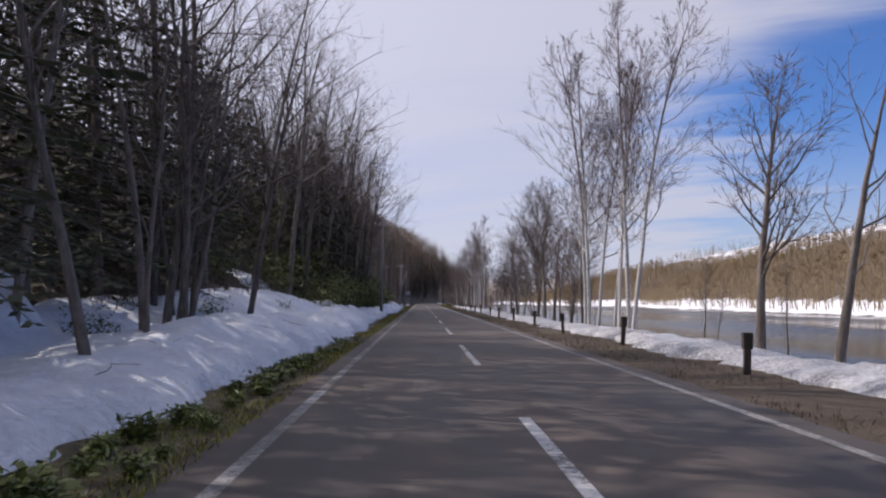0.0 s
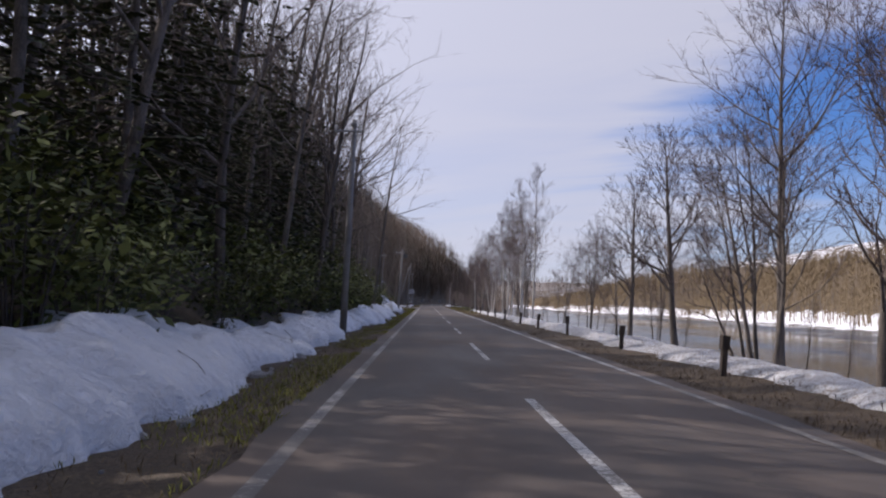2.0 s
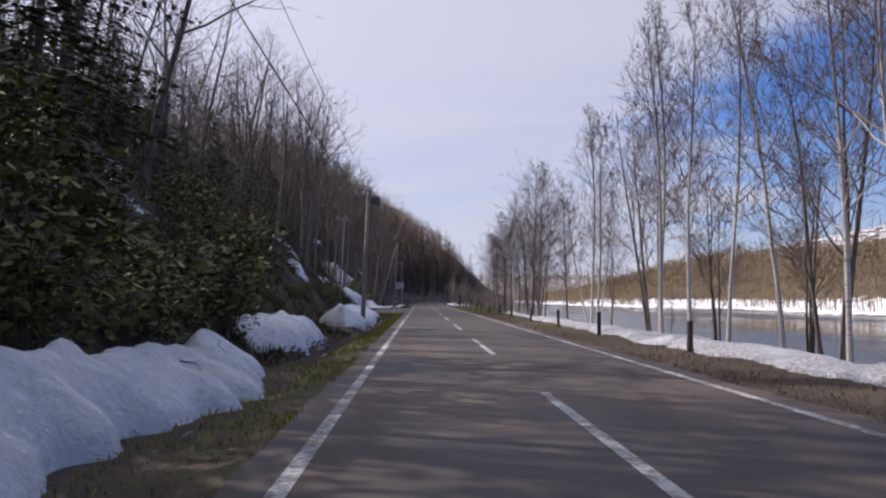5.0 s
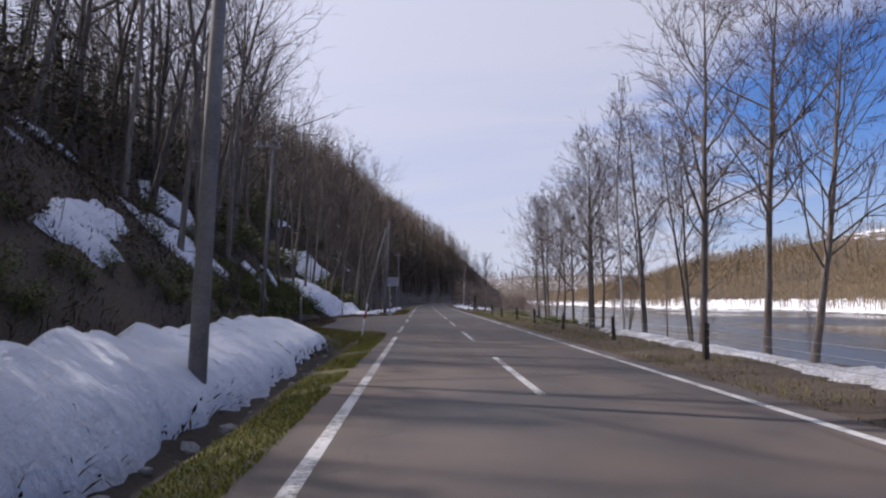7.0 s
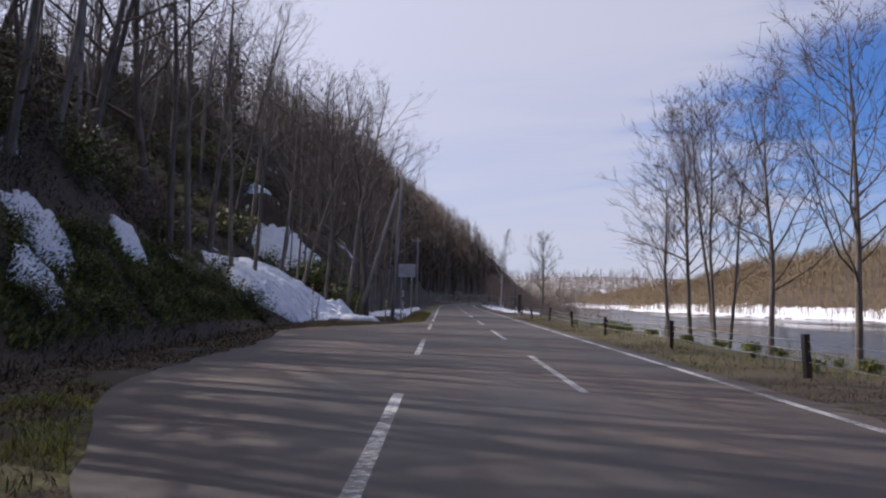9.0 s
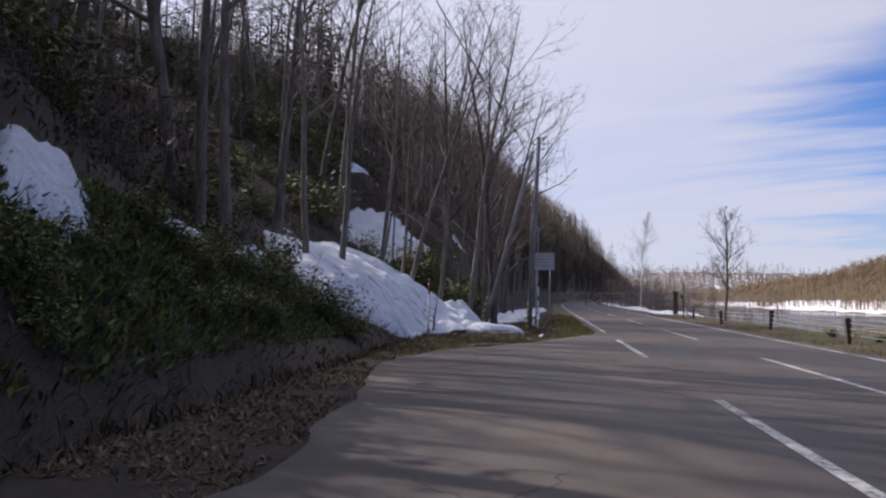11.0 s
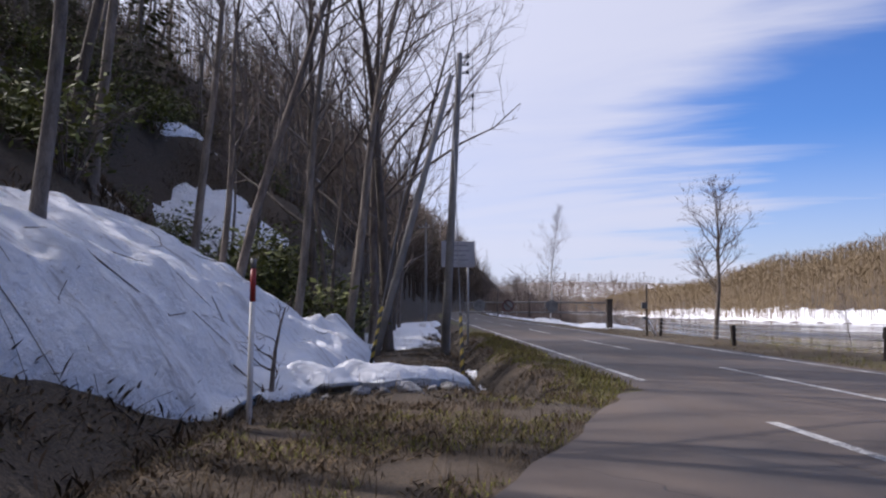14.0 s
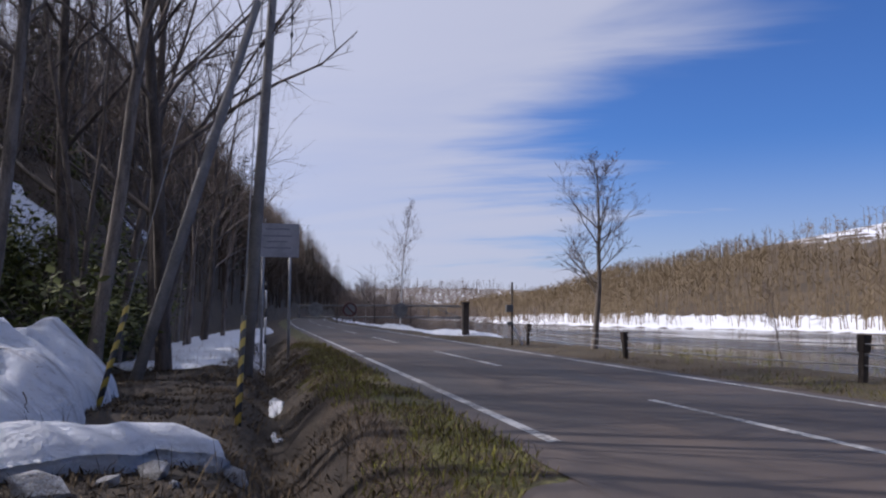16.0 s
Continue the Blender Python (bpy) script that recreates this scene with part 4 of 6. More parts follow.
# x, y, height, kind and how far the top leans over towards the river
river_spots = [
    (7.6, 19.4, 6.6, DD, 0.5), (7.7, 22.0, 2.2, SP, 0.3), (7.6, 23.2, 7.0, A5, 0.1), (7.8, 28.0, 8.7, SP, 0.2), (7.9, 27.3, 6.2, SP, 0.9), (7.0, 34.2, 13.5, B1, 0.1), (7.3, 34.8, 14.0, B2, 1.6), (6.9, 35.4, 12.5, B2, 0.2), (8.1, 41.2, 12.2, B2, 0.6), (7.4, 43.6, 15.0, B1, 0.2), (7.5, 45.0, 15.5, B2, 0.1), (7.7, 43.0, 14.0, B1, 1.2),
    (8.1, 48.8, 7.6, A2, 0.0), (9.0, 49.8, 7.4, SP, -1.0), (7.8, 54.9, 7.8, A2, 0.4), (7.2, 57.6, 7.4, A5, 0.3), (7.1, 60.8, 9.2, A3, 0.3), (6.9, 66.0, 7.6, A2, 0.5), (8.6, 69.5, 10.4, A1, 0.0), (9.0, 72.4, 9.4, A3, -0.7), (8.3, 70.8, 9.2, A2, -1.4), (8.2, 80.4, 6.6, SP, 0.2), (7.8, 83.4, 6.4, A5, 0.1), (8.4, 88.6, 7.0, SP, -0.2), (8.0, 93.4, 6.8, A3, 0.3), (8.2, 111.0, 8.0, SP, 0.2), (8.6, 63.0, 6.6, SP, 0.3), (8.0, 52.4, 7.4, A3, 0.2), (8.6, 72.8, 6.2, A2, -2.6), (8.6, 68.0, 6.9, SP, 0.3), (9.0, 66.7, 6.4, SP, 0.0), (9.2, 65.4, 7.4, A5, 0.0), (7.6, 76.0, 6.9, A5, -0.7), (7.0, 86.8, 7.2, SP, -0.2),
    (9.0, 90.8, 8.0, A2, -0.2), (9.9, 96.5, 6.4, SP, 0.1), (8.6, 96.2, 7.4, A2, 0.0), (8.0, 96.8, 7.7, SP, -0.2), (7.9, 99.7, 7.0, SP, 0.0), (7.4, 108.0, 6.7, SP, 0.8), (7.4, 114.2, 13.6, B1, 0.1), (8.4, 116.5, 7.8, SP, 0.9), (7.1, 120.2, 12.6, B2, -0.1), (7.8, 124.0, 11.4, B2, -0.5), (8.2, 128.0, 10.5, A3, -0.3), (7.6, 133.0, 11.0, B2, 0.2), (7.9, 126.6, 11.5, B1, 0.2), (8.2, 130.6, 12.0, B2, -0.4), (7.5, 136.2, 12.6, B1, 0.3), (7.9, 141.0, 13.2, B2, 0.0), (8.4, 143.4, 11.0, A3, 0.2), (7.2, 138.4, 11.5, B2, -0.6),
    (7.2, 146.4, 6.2, A2, 0.4), (6.8, 147.0, 6.4, B2, 0.5), (6.9, 148.1, 10.4, B1, 0.6), (6.7, 148.3, 10.6, B2, -0.1), (6.7, 149.0, 7.4, B2, -1.8), (6.6, 153.0, 3.9, SP, 0.9), (7.1, 157.0, 7.8, A1, -0.2), (6.4, 163.6, 10.3, A2, 1.6), (6.8, 166.8, 10.6, A1, 0.4), (7.1, 172.3, 13.0, A1, 0.2), (7.4, 173.0, 3.4, SP, 0.9), (6.8, 175.0, 9.2, SP, 0.2), (6.6, 180.2, 10.6, B2, -0.1), (5.8, 181.0, 2.1, SP, 0.1), (6.3, 185.4, 10.0, A1, 0.3), (6.1, 186.6, 4.0, SP, 0.6),
    (7.6, 196.6, 11.0, A2, 0.0), (7.4, 190.0, 10.0, A1, -0.3), (8.2, 182.6, 10.6, A3, 0.0), (8.0, 188.0, 10.8, SP, 0.0), (8.5, 192.6, 11.0, A2, 0.1), (8.2, 203.2, 11.0, A2, -0.1), (8.6, 177.0, 9.5, A3, 0.2), (8.0, 201.0, 3.7, SP, -1.8), (8.0, 207.0, 10.8, A3, 0.3), (8.2, 211.4, 10.2, A1, 0.0), (8.0, 213.9, 10.3, A2, -0.6), (8.3, 215.6, 10.4, SP, -0.4), (6.4, 234.4, 6.2, SP, 0.1), (5.9, 244.3, 5.9, A5, 0.5), (6.3, 240.2, 2.6, SP, 0.5), (5.2, 282.0, 10.4, B2, 0.8),
    (10, 280, 5, SP, 0.0), (6.8, 290, 5, SP, 0.2), (12, 291, 5, A3, 0.0), (15, 300, 5, SP, 0.0), (9, 300, 6, SP, 0.0), (18, 308, 6, A3, 0.0), (6.2, 294, 6, SP, 0.0), (14, 286, 5, A2, 0.0)]
for y in (52.0, 58.8, 63.4, 79.0, 82.4, 93.0, 105.5, 111.0, 130.5, 137.0, 140.2, 143.5, 160.0, 169.0, 177.6, 188.0, 192.5):
    river_spots.append((rng.uniform(8.6, 9.8), y, rng.uniform(5.0, 8.0), rng.choice((SP, SP, A3)), rng.uniform(-0.5, 0.5)))
for i in range(26):
    y = rng.uniform(300, 430)
    river_spots.append((float(centre(y)) + rng.uniform(5, 16), y, rng.uniform(5, 9), rng.choice((A2, A3, SP, B2)), 0.0))
planted(river_trees, river_spots, rng, (-1.5, 1.5))
spare(river_trees)

rng = random.Random(8)
HILL_LABEL = "tall leafless forest tree on the dark hillside"
hill_trees = [
    (bare_tree("forest_tree", 31, 15, HILL_LABEL, "tree", DARK_BARK, DARK_TWIG, 0.42, 0.5, 17, 4, 3, 1, 0.03, 0.30, 0.72, 2, 0.45), 15),
    (bare_tree("forest_tree", 32, 14, HILL_LABEL, "tree", DARK_BARK, DARK_TWIG, 0.46, 0.4, 16, 4, 3, 1, 0.06, 0.26, 0.75, 2, 0.6), 14),
    (bare_tree("forest_tree", 33, 13, HILL_LABEL, "tree", DARK_BARK, DARK_TWIG, 0.40, 0.55, 9, 4, 4, 2, 0.0, 0.28, 0.78, 2, 0.5), 13),
    (bare_tree("forest_tree", 34, 16, HILL_LABEL, "tree", BARK, DARK_TWIG, 0.36, 0.6, 16, 4, 4, 1, 0.02, 0.38, 0.68, 2, 0.4), 16),
    (bare_tree("forest_tree", 35, 15, HILL_LABEL, "tree", DARK_BARK, DARK_TWIG, 0.42, 0.5, 14, 3, 3, 1, 0.03, 0.3, 0.72, 2, 0.45), 15),
    (bare_tree("forest_tree", 36, 13, HILL_LABEL, "tree", BARK, DARK_TWIG, 0.40, 0.55, 13, 3, 3, 1, 0.05, 0.33, 0.7, 2, 0.5), 13),
]
hill_spots = [(-7.4, 88, 17, 0, 1.8), (-7.9, 96, 17.5, 1, 1.8), (-8.2, 103, 16, 0, 1.0), (-8.0, 81, 17, 3, 1.2), (-6.4, 15.6, 11, 3, -2.6), (-9.0, 29.2, 14, 0, 0.5), (-9.4, 28.6, 13, 1, -0.6), (-7.6, 22, 13, 2), (-10.2, 84, 16, 3), (-11, 92, 15, 1), (-9.6, 98, 16, 3), (-10.4, 105, 15, 0), (-11.6, 110, 14, 2), (-10.8, 121, 15, 3), (-10.2, 76, 16, 3), (-9.2, 66, 16, 0), (-9.2, 30, 14, 2), (-9.6, 31, 13, 2), (-10.5, 12, 15, 0), (-8.4, 36, 13, 0), (-6.1, 114.5, 15.5, 3), (-15.4, 223, 15, 0), (-15.8, 226, 14, 3), (-14.8, 229.5, 15, 3), (-16.5, 232, 15, 0), (-13.6, 234, 14, 3), (-11, 22, 14, 3), (-7.9, 238.3, 16, 0), (-9.2, 236.4, 17, 3), (-8.6, 241.5, 14, 1), (-10.4, 233, 15, 3), (-10.0, 244, 13, 0), (-11.6, 229, 14, 2), (-8.8, 243.6, 12, 1), (-9.4, 247, 12, 0), (-8.4, 251, 11, 2), (-9.8, 239, 14, 2), (-8.2, 256, 11, 1), (-10.8, 241, 15, 1),
              (-16.8, 250.3, 9, 3), (-16.0, 249.8, 9, 3), (-14.5, 247, 10, 3), (-12.6, 222, 13, 3), (-13.3, 219.8, 13, 3), (-9.6, 258, 11, 3), (-9.0, 266, 12, 1), (-8.2, 273, 12, 0)]
for y in np.arange(-14, 300, 3.1):
    for row in range(4):
        if rng.random() < (0.92, 0.9, 0.8, 0.7)[row] * (0.65 if y > 235 else 0.5 if row > 1 and 160 < y < 196 else 1):
            e = (1.5, 7, 14, 22)[row] + rng.uniform(0, 6.5)
            kind = None if row == 0 or (row == 1 and rng.random() < 0.5) else rng.choice((4, 5))
            if row == 0 and 128 < y < 262:
                if y < 180 or y > 217:
                    continue
                e, kind = 3.2 + rng.uniform(0, 3.5), 3
                hill_spots.append((float(toe(y)) - rng.uniform(6, 10), y + rng.uniform(-1.5, 1.5), rng.uniform(14, 17), rng.choice((0, 1))))
            if row == 1 and 154 < y < 182 and e < 12:
                continue
            if row == 1 and 216 < y < 262 and e < 11:
                continue
            hill_spots.append((float(toe(y)) - e, y + rng.uniform(-1.5, 1.5), None, kind if kind is not None else rng.randrange(4)))
for y in np.arange(176, 262, 2.3):
    hill_spots.append((float(toe(y)) - rng.uniform(17, 32), y + rng.uniform(-1, 1), rng.uniform(12, 16), rng.randrange(4)))
hill_spots = [q for i, q in enumerate(hill_spots) if i % 3 == 0 or not lets_sun_in(q)]
planted(hill_trees, hill_spots, rng, (0, 9))


def conifer(seed, height, peak=1.0, count=5, wide=0.21, spray=1.0, label="dark green fir standing among bare trees on the slope"):
    """A dark fir: a straight trunk and drooping whorls of short needle sprays."""
    r = random.Random(seed)
    tv, tf, nv, nf = [], [], [], []
    tube(tv, tf, [np.array([0, 0, z]) for z in (-0.3, height * 0.5, height)], [0.014 * height, 0.008 * height, 0.015], 7)
    z = height * 0.12
    while z < height * 0.985:
        q = z / height
        reach = height * wide * min(1, peak * (1 - q)) ** 0.8 + 0.15
        for _ in range(count):
            a, l = r.uniform(0, 6.28), reach * r.uniform(0.7, 1.15)
            way = np.array([math.cos(a), math.sin(a), 0])
            across = np.array([-way[1], way[0], 0])
            droop = r.uniform(0.12, 0.45)
            tube(tv, tf, [np.array([0, 0, z]), np.array([0, 0, z - droop * l]) + way * l], [0.03 * (1 - q) + 0.008, 0.006], 3)
            for _ in range(int((5 + 7 * (1 - q)) / spray ** 2)):
                t = r.uniform(0.15, 1.05)
                p = np.array([0, 0, z - droop * l * t]) + way * l * t
                s, size = r.choice((-1, 1)), spray * (0.34 + 0.24 * (1 - t)) * (0.7 + 0.5 * (1 - q)) * r.uniform(0.8, 1.3)
                tip = p + (across * s * r.uniform(0.5, 1.0) + way * r.uniform(0.1, 0.6)) * size + np.array([0, 0, -r.uniform(0.05, 0.3) * size])
                side = np.cross(tip - p, (0, 0, 1)) * 0.22 + np.array([0, 0, 0.03])
                n = len(nv)
                nv += [p, (p + tip) / 2 + side, tip, (p + tip) / 2 - side]
                nf.append((n, n + 1, n + 2, n + 3))
        z += height * 0.028 * r.uniform(0.8, 1.2) + 0.1
    ob = thing("fir_tree", Matrix(), label, "conifer")
    mesh_object("trunk", tv, tf, DARK_BARK, ob)
    tagged(mesh_object("crown", nv, nf, NEEDLES, ob, "drooping dark needle sprays", smooth=False), kind="stuff")
    return ob


firs = [(conifer(51, 15, 1.1, 3, 0.21, 1.6), 15), (conifer(52, 13, 1.1, 3, 0.21, 1.6), 13)]
fir_spots = []
for y in np.arange(258, 640, 6.0):
    for e in (2.0, 12.0, 22.0, 32.0):
        if (e > 5 or y > 290) and (e < 20 or y < 430):
            fir_spots.append((float(centre(y) + toe(y)) - e - rng.uniform(0, 7), y + rng.uniform(-2.5, 2.5), rng.uniform(10, 16), None))
fir_spots = off_snow(fir_spots, 1.5)
planted(firs, fir_spots, rng)

DENSE_LABEL = "dense dark evergreen tree with a rounded crown"
dense = [(conifer(53, 11, 2.6, 7, 0.27, 0.72, DENSE_LABEL), 11), (conifer(54, 12, 2.2, 7, 0.30, 0.72, DENSE_LABEL), 12)]
rng = random.Random(77)
dense_spots = []
for y in np.concatenate([np.arange(-10, 34, 5.0), np.arange(34, 66, 5.6)]):
    if y < 50:
        back, low = (0, 0) if y < 34 else (3.2, 2.5)
        dense_spots.append((float(toe(y)) - back - rng.uniform(1.5, 4.0), y + rng.uniform(-1.5, 1.5), rng.uniform(11, 16) - low, None))
    dense_spots.append((float(toe(y)) - rng.uniform(6, 12), y + rng.uniform(-2, 2), rng.uniform(11, 15) if y < 34 else rng.uniform(9.5, 13), None))
for y in np.arange(64, 104, 4.6):
    dense_spots.append((float(toe(y)) - rng.uniform(3.2, 5.5), y + rng.uniform(-1, 1), rng.uniform(9.5, 12.5), None))
for y in np.arange(64, 130, 3.8):
    dense_spots.append((float(toe(y)) - rng.uniform(5.5, 12), y + rng.uniform(-2, 2), rng.uniform(9, 13), None))
for y in np.arange(132, 262, 4.6):
    for e0, e1 in ((8, 14), (15, 24)):
        if not (205 < y < 262 and e0 < 10) and not (y > 180 and e0 > 10):
            dense_spots.append((float(toe(y)) - rng.uniform(e0, e1), y + rng.uniform(-2, 2), rng.uniform(4.5, 8.0), None))
for _ in range(70):
    y = rng.uniform(178, 270)
    dense_spots += off_snow([(float(toe(y)) - rng.uniform(9, 26) - 3 * (y > 225), y, rng.uniform(3.0, 6.5), None)], 1.0)
dense_spots = [q for q in dense_spots if not lets_sun_in(q)]
planted(dense, dense_spots, rng)


# ---- evergreen undergrowth ----
def leaf_clump(name, seed, radius, height, count, leaf, mat, label, category, stems=9):
    """Bending stems with many single leaves, uneven in outline."""
    r = random.Random(seed)
    sv, sf, v, f = [], [], [], []
    for _ in range(stems):
        a, d = r.uniform(0, 6.28), radius * r.uniform(0.2, 0.95)
        top = np.array([d * math.cos(a), d * math.sin(a), height * r.uniform(0.6, 1.0)])
        mid = top * (0.4, 0.4, 0.6)
        tube(sv, sf, [np.array([0.15 * math.cos(a), 0.15 * math.sin(a), -0.2]), mid, top], [0.02, 0.013, 0.005], 4)
        for _ in range(count // stems):
            t = r.uniform(0.1, 1.0) ** 0.7
            p = (mid * t * 2 if t < 0.5 else mid + (top - mid) * (t - 0.5) * 2) + np.clip(np.array([r.gauss(0, 1), r.gauss(0, 1), r.gauss(0, 0.8)]), -1.5, 1.5) * radius * 0.26
            p[2] = max(0.03, p[2])
            w = np.array([r.gauss(0, 1), r.gauss(0, 1), r.gauss(0, 0.5)])
            w *= leaf * r.uniform(0.6, 1.3) / np.linalg.norm(w)
            side = np.cross(w, (r.gauss(0, 0.4), r.gauss(0, 0.4), 1)) * r.uniform(0.16, 0.3)
            n = len(v)
            v += [p, p + w * 0.5 + side, p + w, p + w * 0.5 - side]
            f.append((n, n + 1, n + 2, n + 3))
    ob = thing(name, Matrix(), label, category)
    tagged(mesh_object("stem_mass", sv, sf, DARK_BARK, ob), kind="stuff")
    tagged(mesh_object("foliage", v, f, mat, ob, smooth=False), kind="stuff")
    return ob


rng = random.Random(9)
SHRUB_LABEL = "dense dark evergreen shrub on the slope's foot"
shrubs = [(leaf_clump("evergreen_shrub", 61, 1.5, 2.4, 800, 0.23, EVERGREEN, SHRUB_LABEL, "shrub", 16), 2.4), (leaf_clump("evergreen_shrub", 62, 1.8, 2.0, 800, 0.24, EVERGREEN, SHRUB_LABEL, "shrub", 18), 2.0)]
shrub_spots = []
for y in np.arange(38, 131, 2.2):
    for e in (0.7, 3.4):
        if y < 51:
            continue
        shrub_spots.append((float(toe(y)) - e - rng.uniform(-0.3, 0.9), y + rng.uniform(-0.8, 0.8), rng.uniform(1.6, 3.0), None))
for y in np.arange(189, 215.9, 1.5):
    for e, h in ((0.7, 0.75), (1.3, 0.85), (1.8, 0.8)):
        shrub_spots.append((float(toe(y)) - e - rng.uniform(0, 0.4), y + rng.uniform(-0.8, 0.8), h * rng.uniform(0.75, 1.2), None))
for y in np.arange(129, 188, 1.7):
    shrub_spots.append((float(toe(y)) - rng.uniform(0.9, 2.6), y + rng.uniform(-0.8, 0.8), rng.uniform(0.5, 1.0), None))
    shrub_spots.append((float(toe(y)) - rng.uniform(0.2, 1.6), y + rng.uniform(-0.8, 0.8), rng.uniform(0.4, 0.8), None))
    if y < 160:
        shrub_spots.append((float(toe(y)) - rng.uniform(2.0, 5.5), y, rng.uniform(1.2, 2.4), None))
for y in np.arange(206, 240, 2.4):
    shrub_spots.append((-15.4 - rng.uniform(0, 3), y, rng.uniform(0.9, 1.6), None))
undergrowth = []
for _ in range(34):
    y = rng.uniform(178, 217)
    undergrowth.append((float(toe(y)) - rng.uniform(3.6, 9), y, rng.uniform(0.9, 1.7), None))
for _ in range(40):
    y = rng.choice((rng.uniform(-5, 130), rng.uniform(130, 262)))
    undergrowth.append((float(toe(y)) - rng.uniform(7, 20), y, rng.uniform(1.4, 2.6), None))
for _ in range(60):
    x = rng.uniform(-35, -16)
    undergrowth.append((x, 226 - 0.53 * (x + 12) + rng.uniform(-5.5, 5.5), rng.uniform(0.6, 0.9), None))
undergrowth += [(rng.uniform(-34, -13), rng.uniform(226, 272), rng.uniform(1.2, 2.6), None) for _ in range(90)]
shrub_spots += [(rng.uniform(-13.5, -9.6), y, rng.uniform(1.8, 2.9), None) for y in np.arange(237.5, 256, 1.5)]
shrub_spots += [(-10.0, 240, 2.0, None), (-10.6, 242.5, 2.1, None), (-11.6, 245, 2.2, None), (-12.4, 241, 2.0, None), (-9.8, 24, 1.3, None), (-9.2, 33, 1.2, None), (-12.9, 215.6, 1.4, None), (-11.4, 214.8, 1.2, None), (-11.2, 215.6, 1.2, None), (-10.6, 215.2, 1.0, None), (-8.0, 41, 0.9, None), (-7.6, 46, 1.1, None), (-9.4, 49, 1.6, None), (-11.5, 44, 2.0, None), (-12, 38, 2.2, None)]
planted(shrubs, [q for q in shrub_spots if q[1] < 130] + off_snow([q for q in shrub_spots if q[1] >= 130], 0.0), rng)


def thicket(seed):
    """Dead stalks, saplings and brown leaves crowded together."""
    r = random.Random(seed)
    sv, sf, v, f = [], [], [], []
    for _ in range(18):
        a, d, h = r.uniform(0, 6.28), r.uniform(0, 1.5), r.uniform(1.2, 2.9)
        foot = np.array([d * math.cos(a), d * math.sin(a), -0.25])
        tip = foot + np.array([r.gauss(0, 0.4), r.gauss(0, 0.4), h])
        mid = (foot + tip) / 2 + np.array([r.gauss(0, 0.1), r.gauss(0, 0.1), 0])
        tube(sv, sf, [foot, mid, tip], [0.022, 0.015, 0.006], 3)
        for _ in range(9):
            p = mid + (tip - mid) * r.uniform(-0.6, 1)
            w = np.array([r.gauss(0, 0.5), r.gauss(0, 0.5), r.uniform(0.1, 0.7)]) * r.uniform(0.4, 0.9)
            o = np.array([r.gauss(0, 1), r.gauss(0, 1), 0]) * 0.012
            n = len(sv)
            sv += [p - o, p + o, p + w]
            sf.append((n, n + 1, n + 2))
        for _ in range(7):
            p = foot + (tip - foot) * r.uniform(0.1, 1) + np.array([r.gauss(0, 0.3), r.gauss(0, 0.3), 0])
            w, o = np.array([r.gauss(0, 1), r.gauss(0, 1), r.gauss(0, 0.6)]) * 0.1, np.array([r.gauss(0, 1), r.gauss(0, 1), r.gauss(0, 1)]) * 0.05
            n = len(v)
            v += [p, p + w + o, p + w * 2, p + w - o]
            f.append((n, n + 1, n + 2, n + 3))
    ob = thing("brush_thicket", Matrix(), "tangled leafless brush with some withered leaves", "brush")
    tagged(mesh_object("stem_mass", sv, sf, DARK_TWIG, ob), kind="stuff")
    tagged(mesh_object("foliage", v, f, WITHERED, ob, smooth=False), kind="stuff")
    return ob


rng = random.Random(10)
WITHERED = leaf_material("withered_leaves", (0.035, 0.03, 0.014), (0.12, 0.09, 0.045), 0.8)
brush = [(thicket(65), 2.6), (thicket(66), 2.6)]
brush_spots, far_brush = [], []
for y in np.arange(128, 300, 2.4):
    for e in np.arange(1.6, 34, 2.8):
        if rng.random() < 0.8 - 0.018 * e and not (214 < y < 262 and e < 5):
            low = 0.6 if 225 < y < 262 else 1.0
            spot = (float(toe(y)) - e - rng.uniform(0, 2.4), y + rng.uniform(-1.2, 1.2), (rng.uniform(0.9, 1.7) + 0.06 * e) * low, None)
            (brush_spots if e < 9 and y < 232 else far_brush).append(spot)
far_brush += [(float(toe(y)) - rng.uniform(5, 30), y, rng.uniform(2.0, 3.6), None) for y in np.arange(150, 285, 0.35)]
far_brush += [(float(toe(y)) - rng.uniform(1.5, 9), y, rng.uniform(0.8, 1.7), None) for y in np.arange(24, 58, 0.55)]
for y in np.arange(40, 128, 3.4):
    for e in (6, 12):
        far_brush.append((float(toe(y)) - e - rng.uniform(0, 3), y + rng.uniform(-1.2, 1.2), rng.uniform(1.5, 3.0), None))
near_brush = [(rng.uniform(-7.4, -5.4), y, rng.uniform(0.3, 0.55), None) for y in np.arange(138, 153, 0.5)]
near_brush += [(rng.uniform(-8.0, -5.7), y, rng.uniform(0.45, 0.9), None) for y in np.arange(127, 152, 0.9)]
near_brush += [(-15.2 - rng.uniform(0, 4.5), y, rng.uniform(0.9, 1.6), None) for y in np.arange(204, 241, 0.8)]
near_brush += off_snow([(float(toe(y)) - rng.uniform(3, 13), y, rng.uniform(1.0, 1.8), None) for y in np.arange(180, 207, 0.55)], 0.3)
near_brush += off_snow([(rng.uniform(-25, -12.5), rng.uniform(242, 272), rng.uniform(0.7, 1.3), None) for _ in range(70)], 0.3)
near_brush += off_snow([(rng.uniform(-21, -12.6), rng.uniform(235, 251), rng.uniform(0.4, 0.8), None) for _ in range(60)], 0.0)
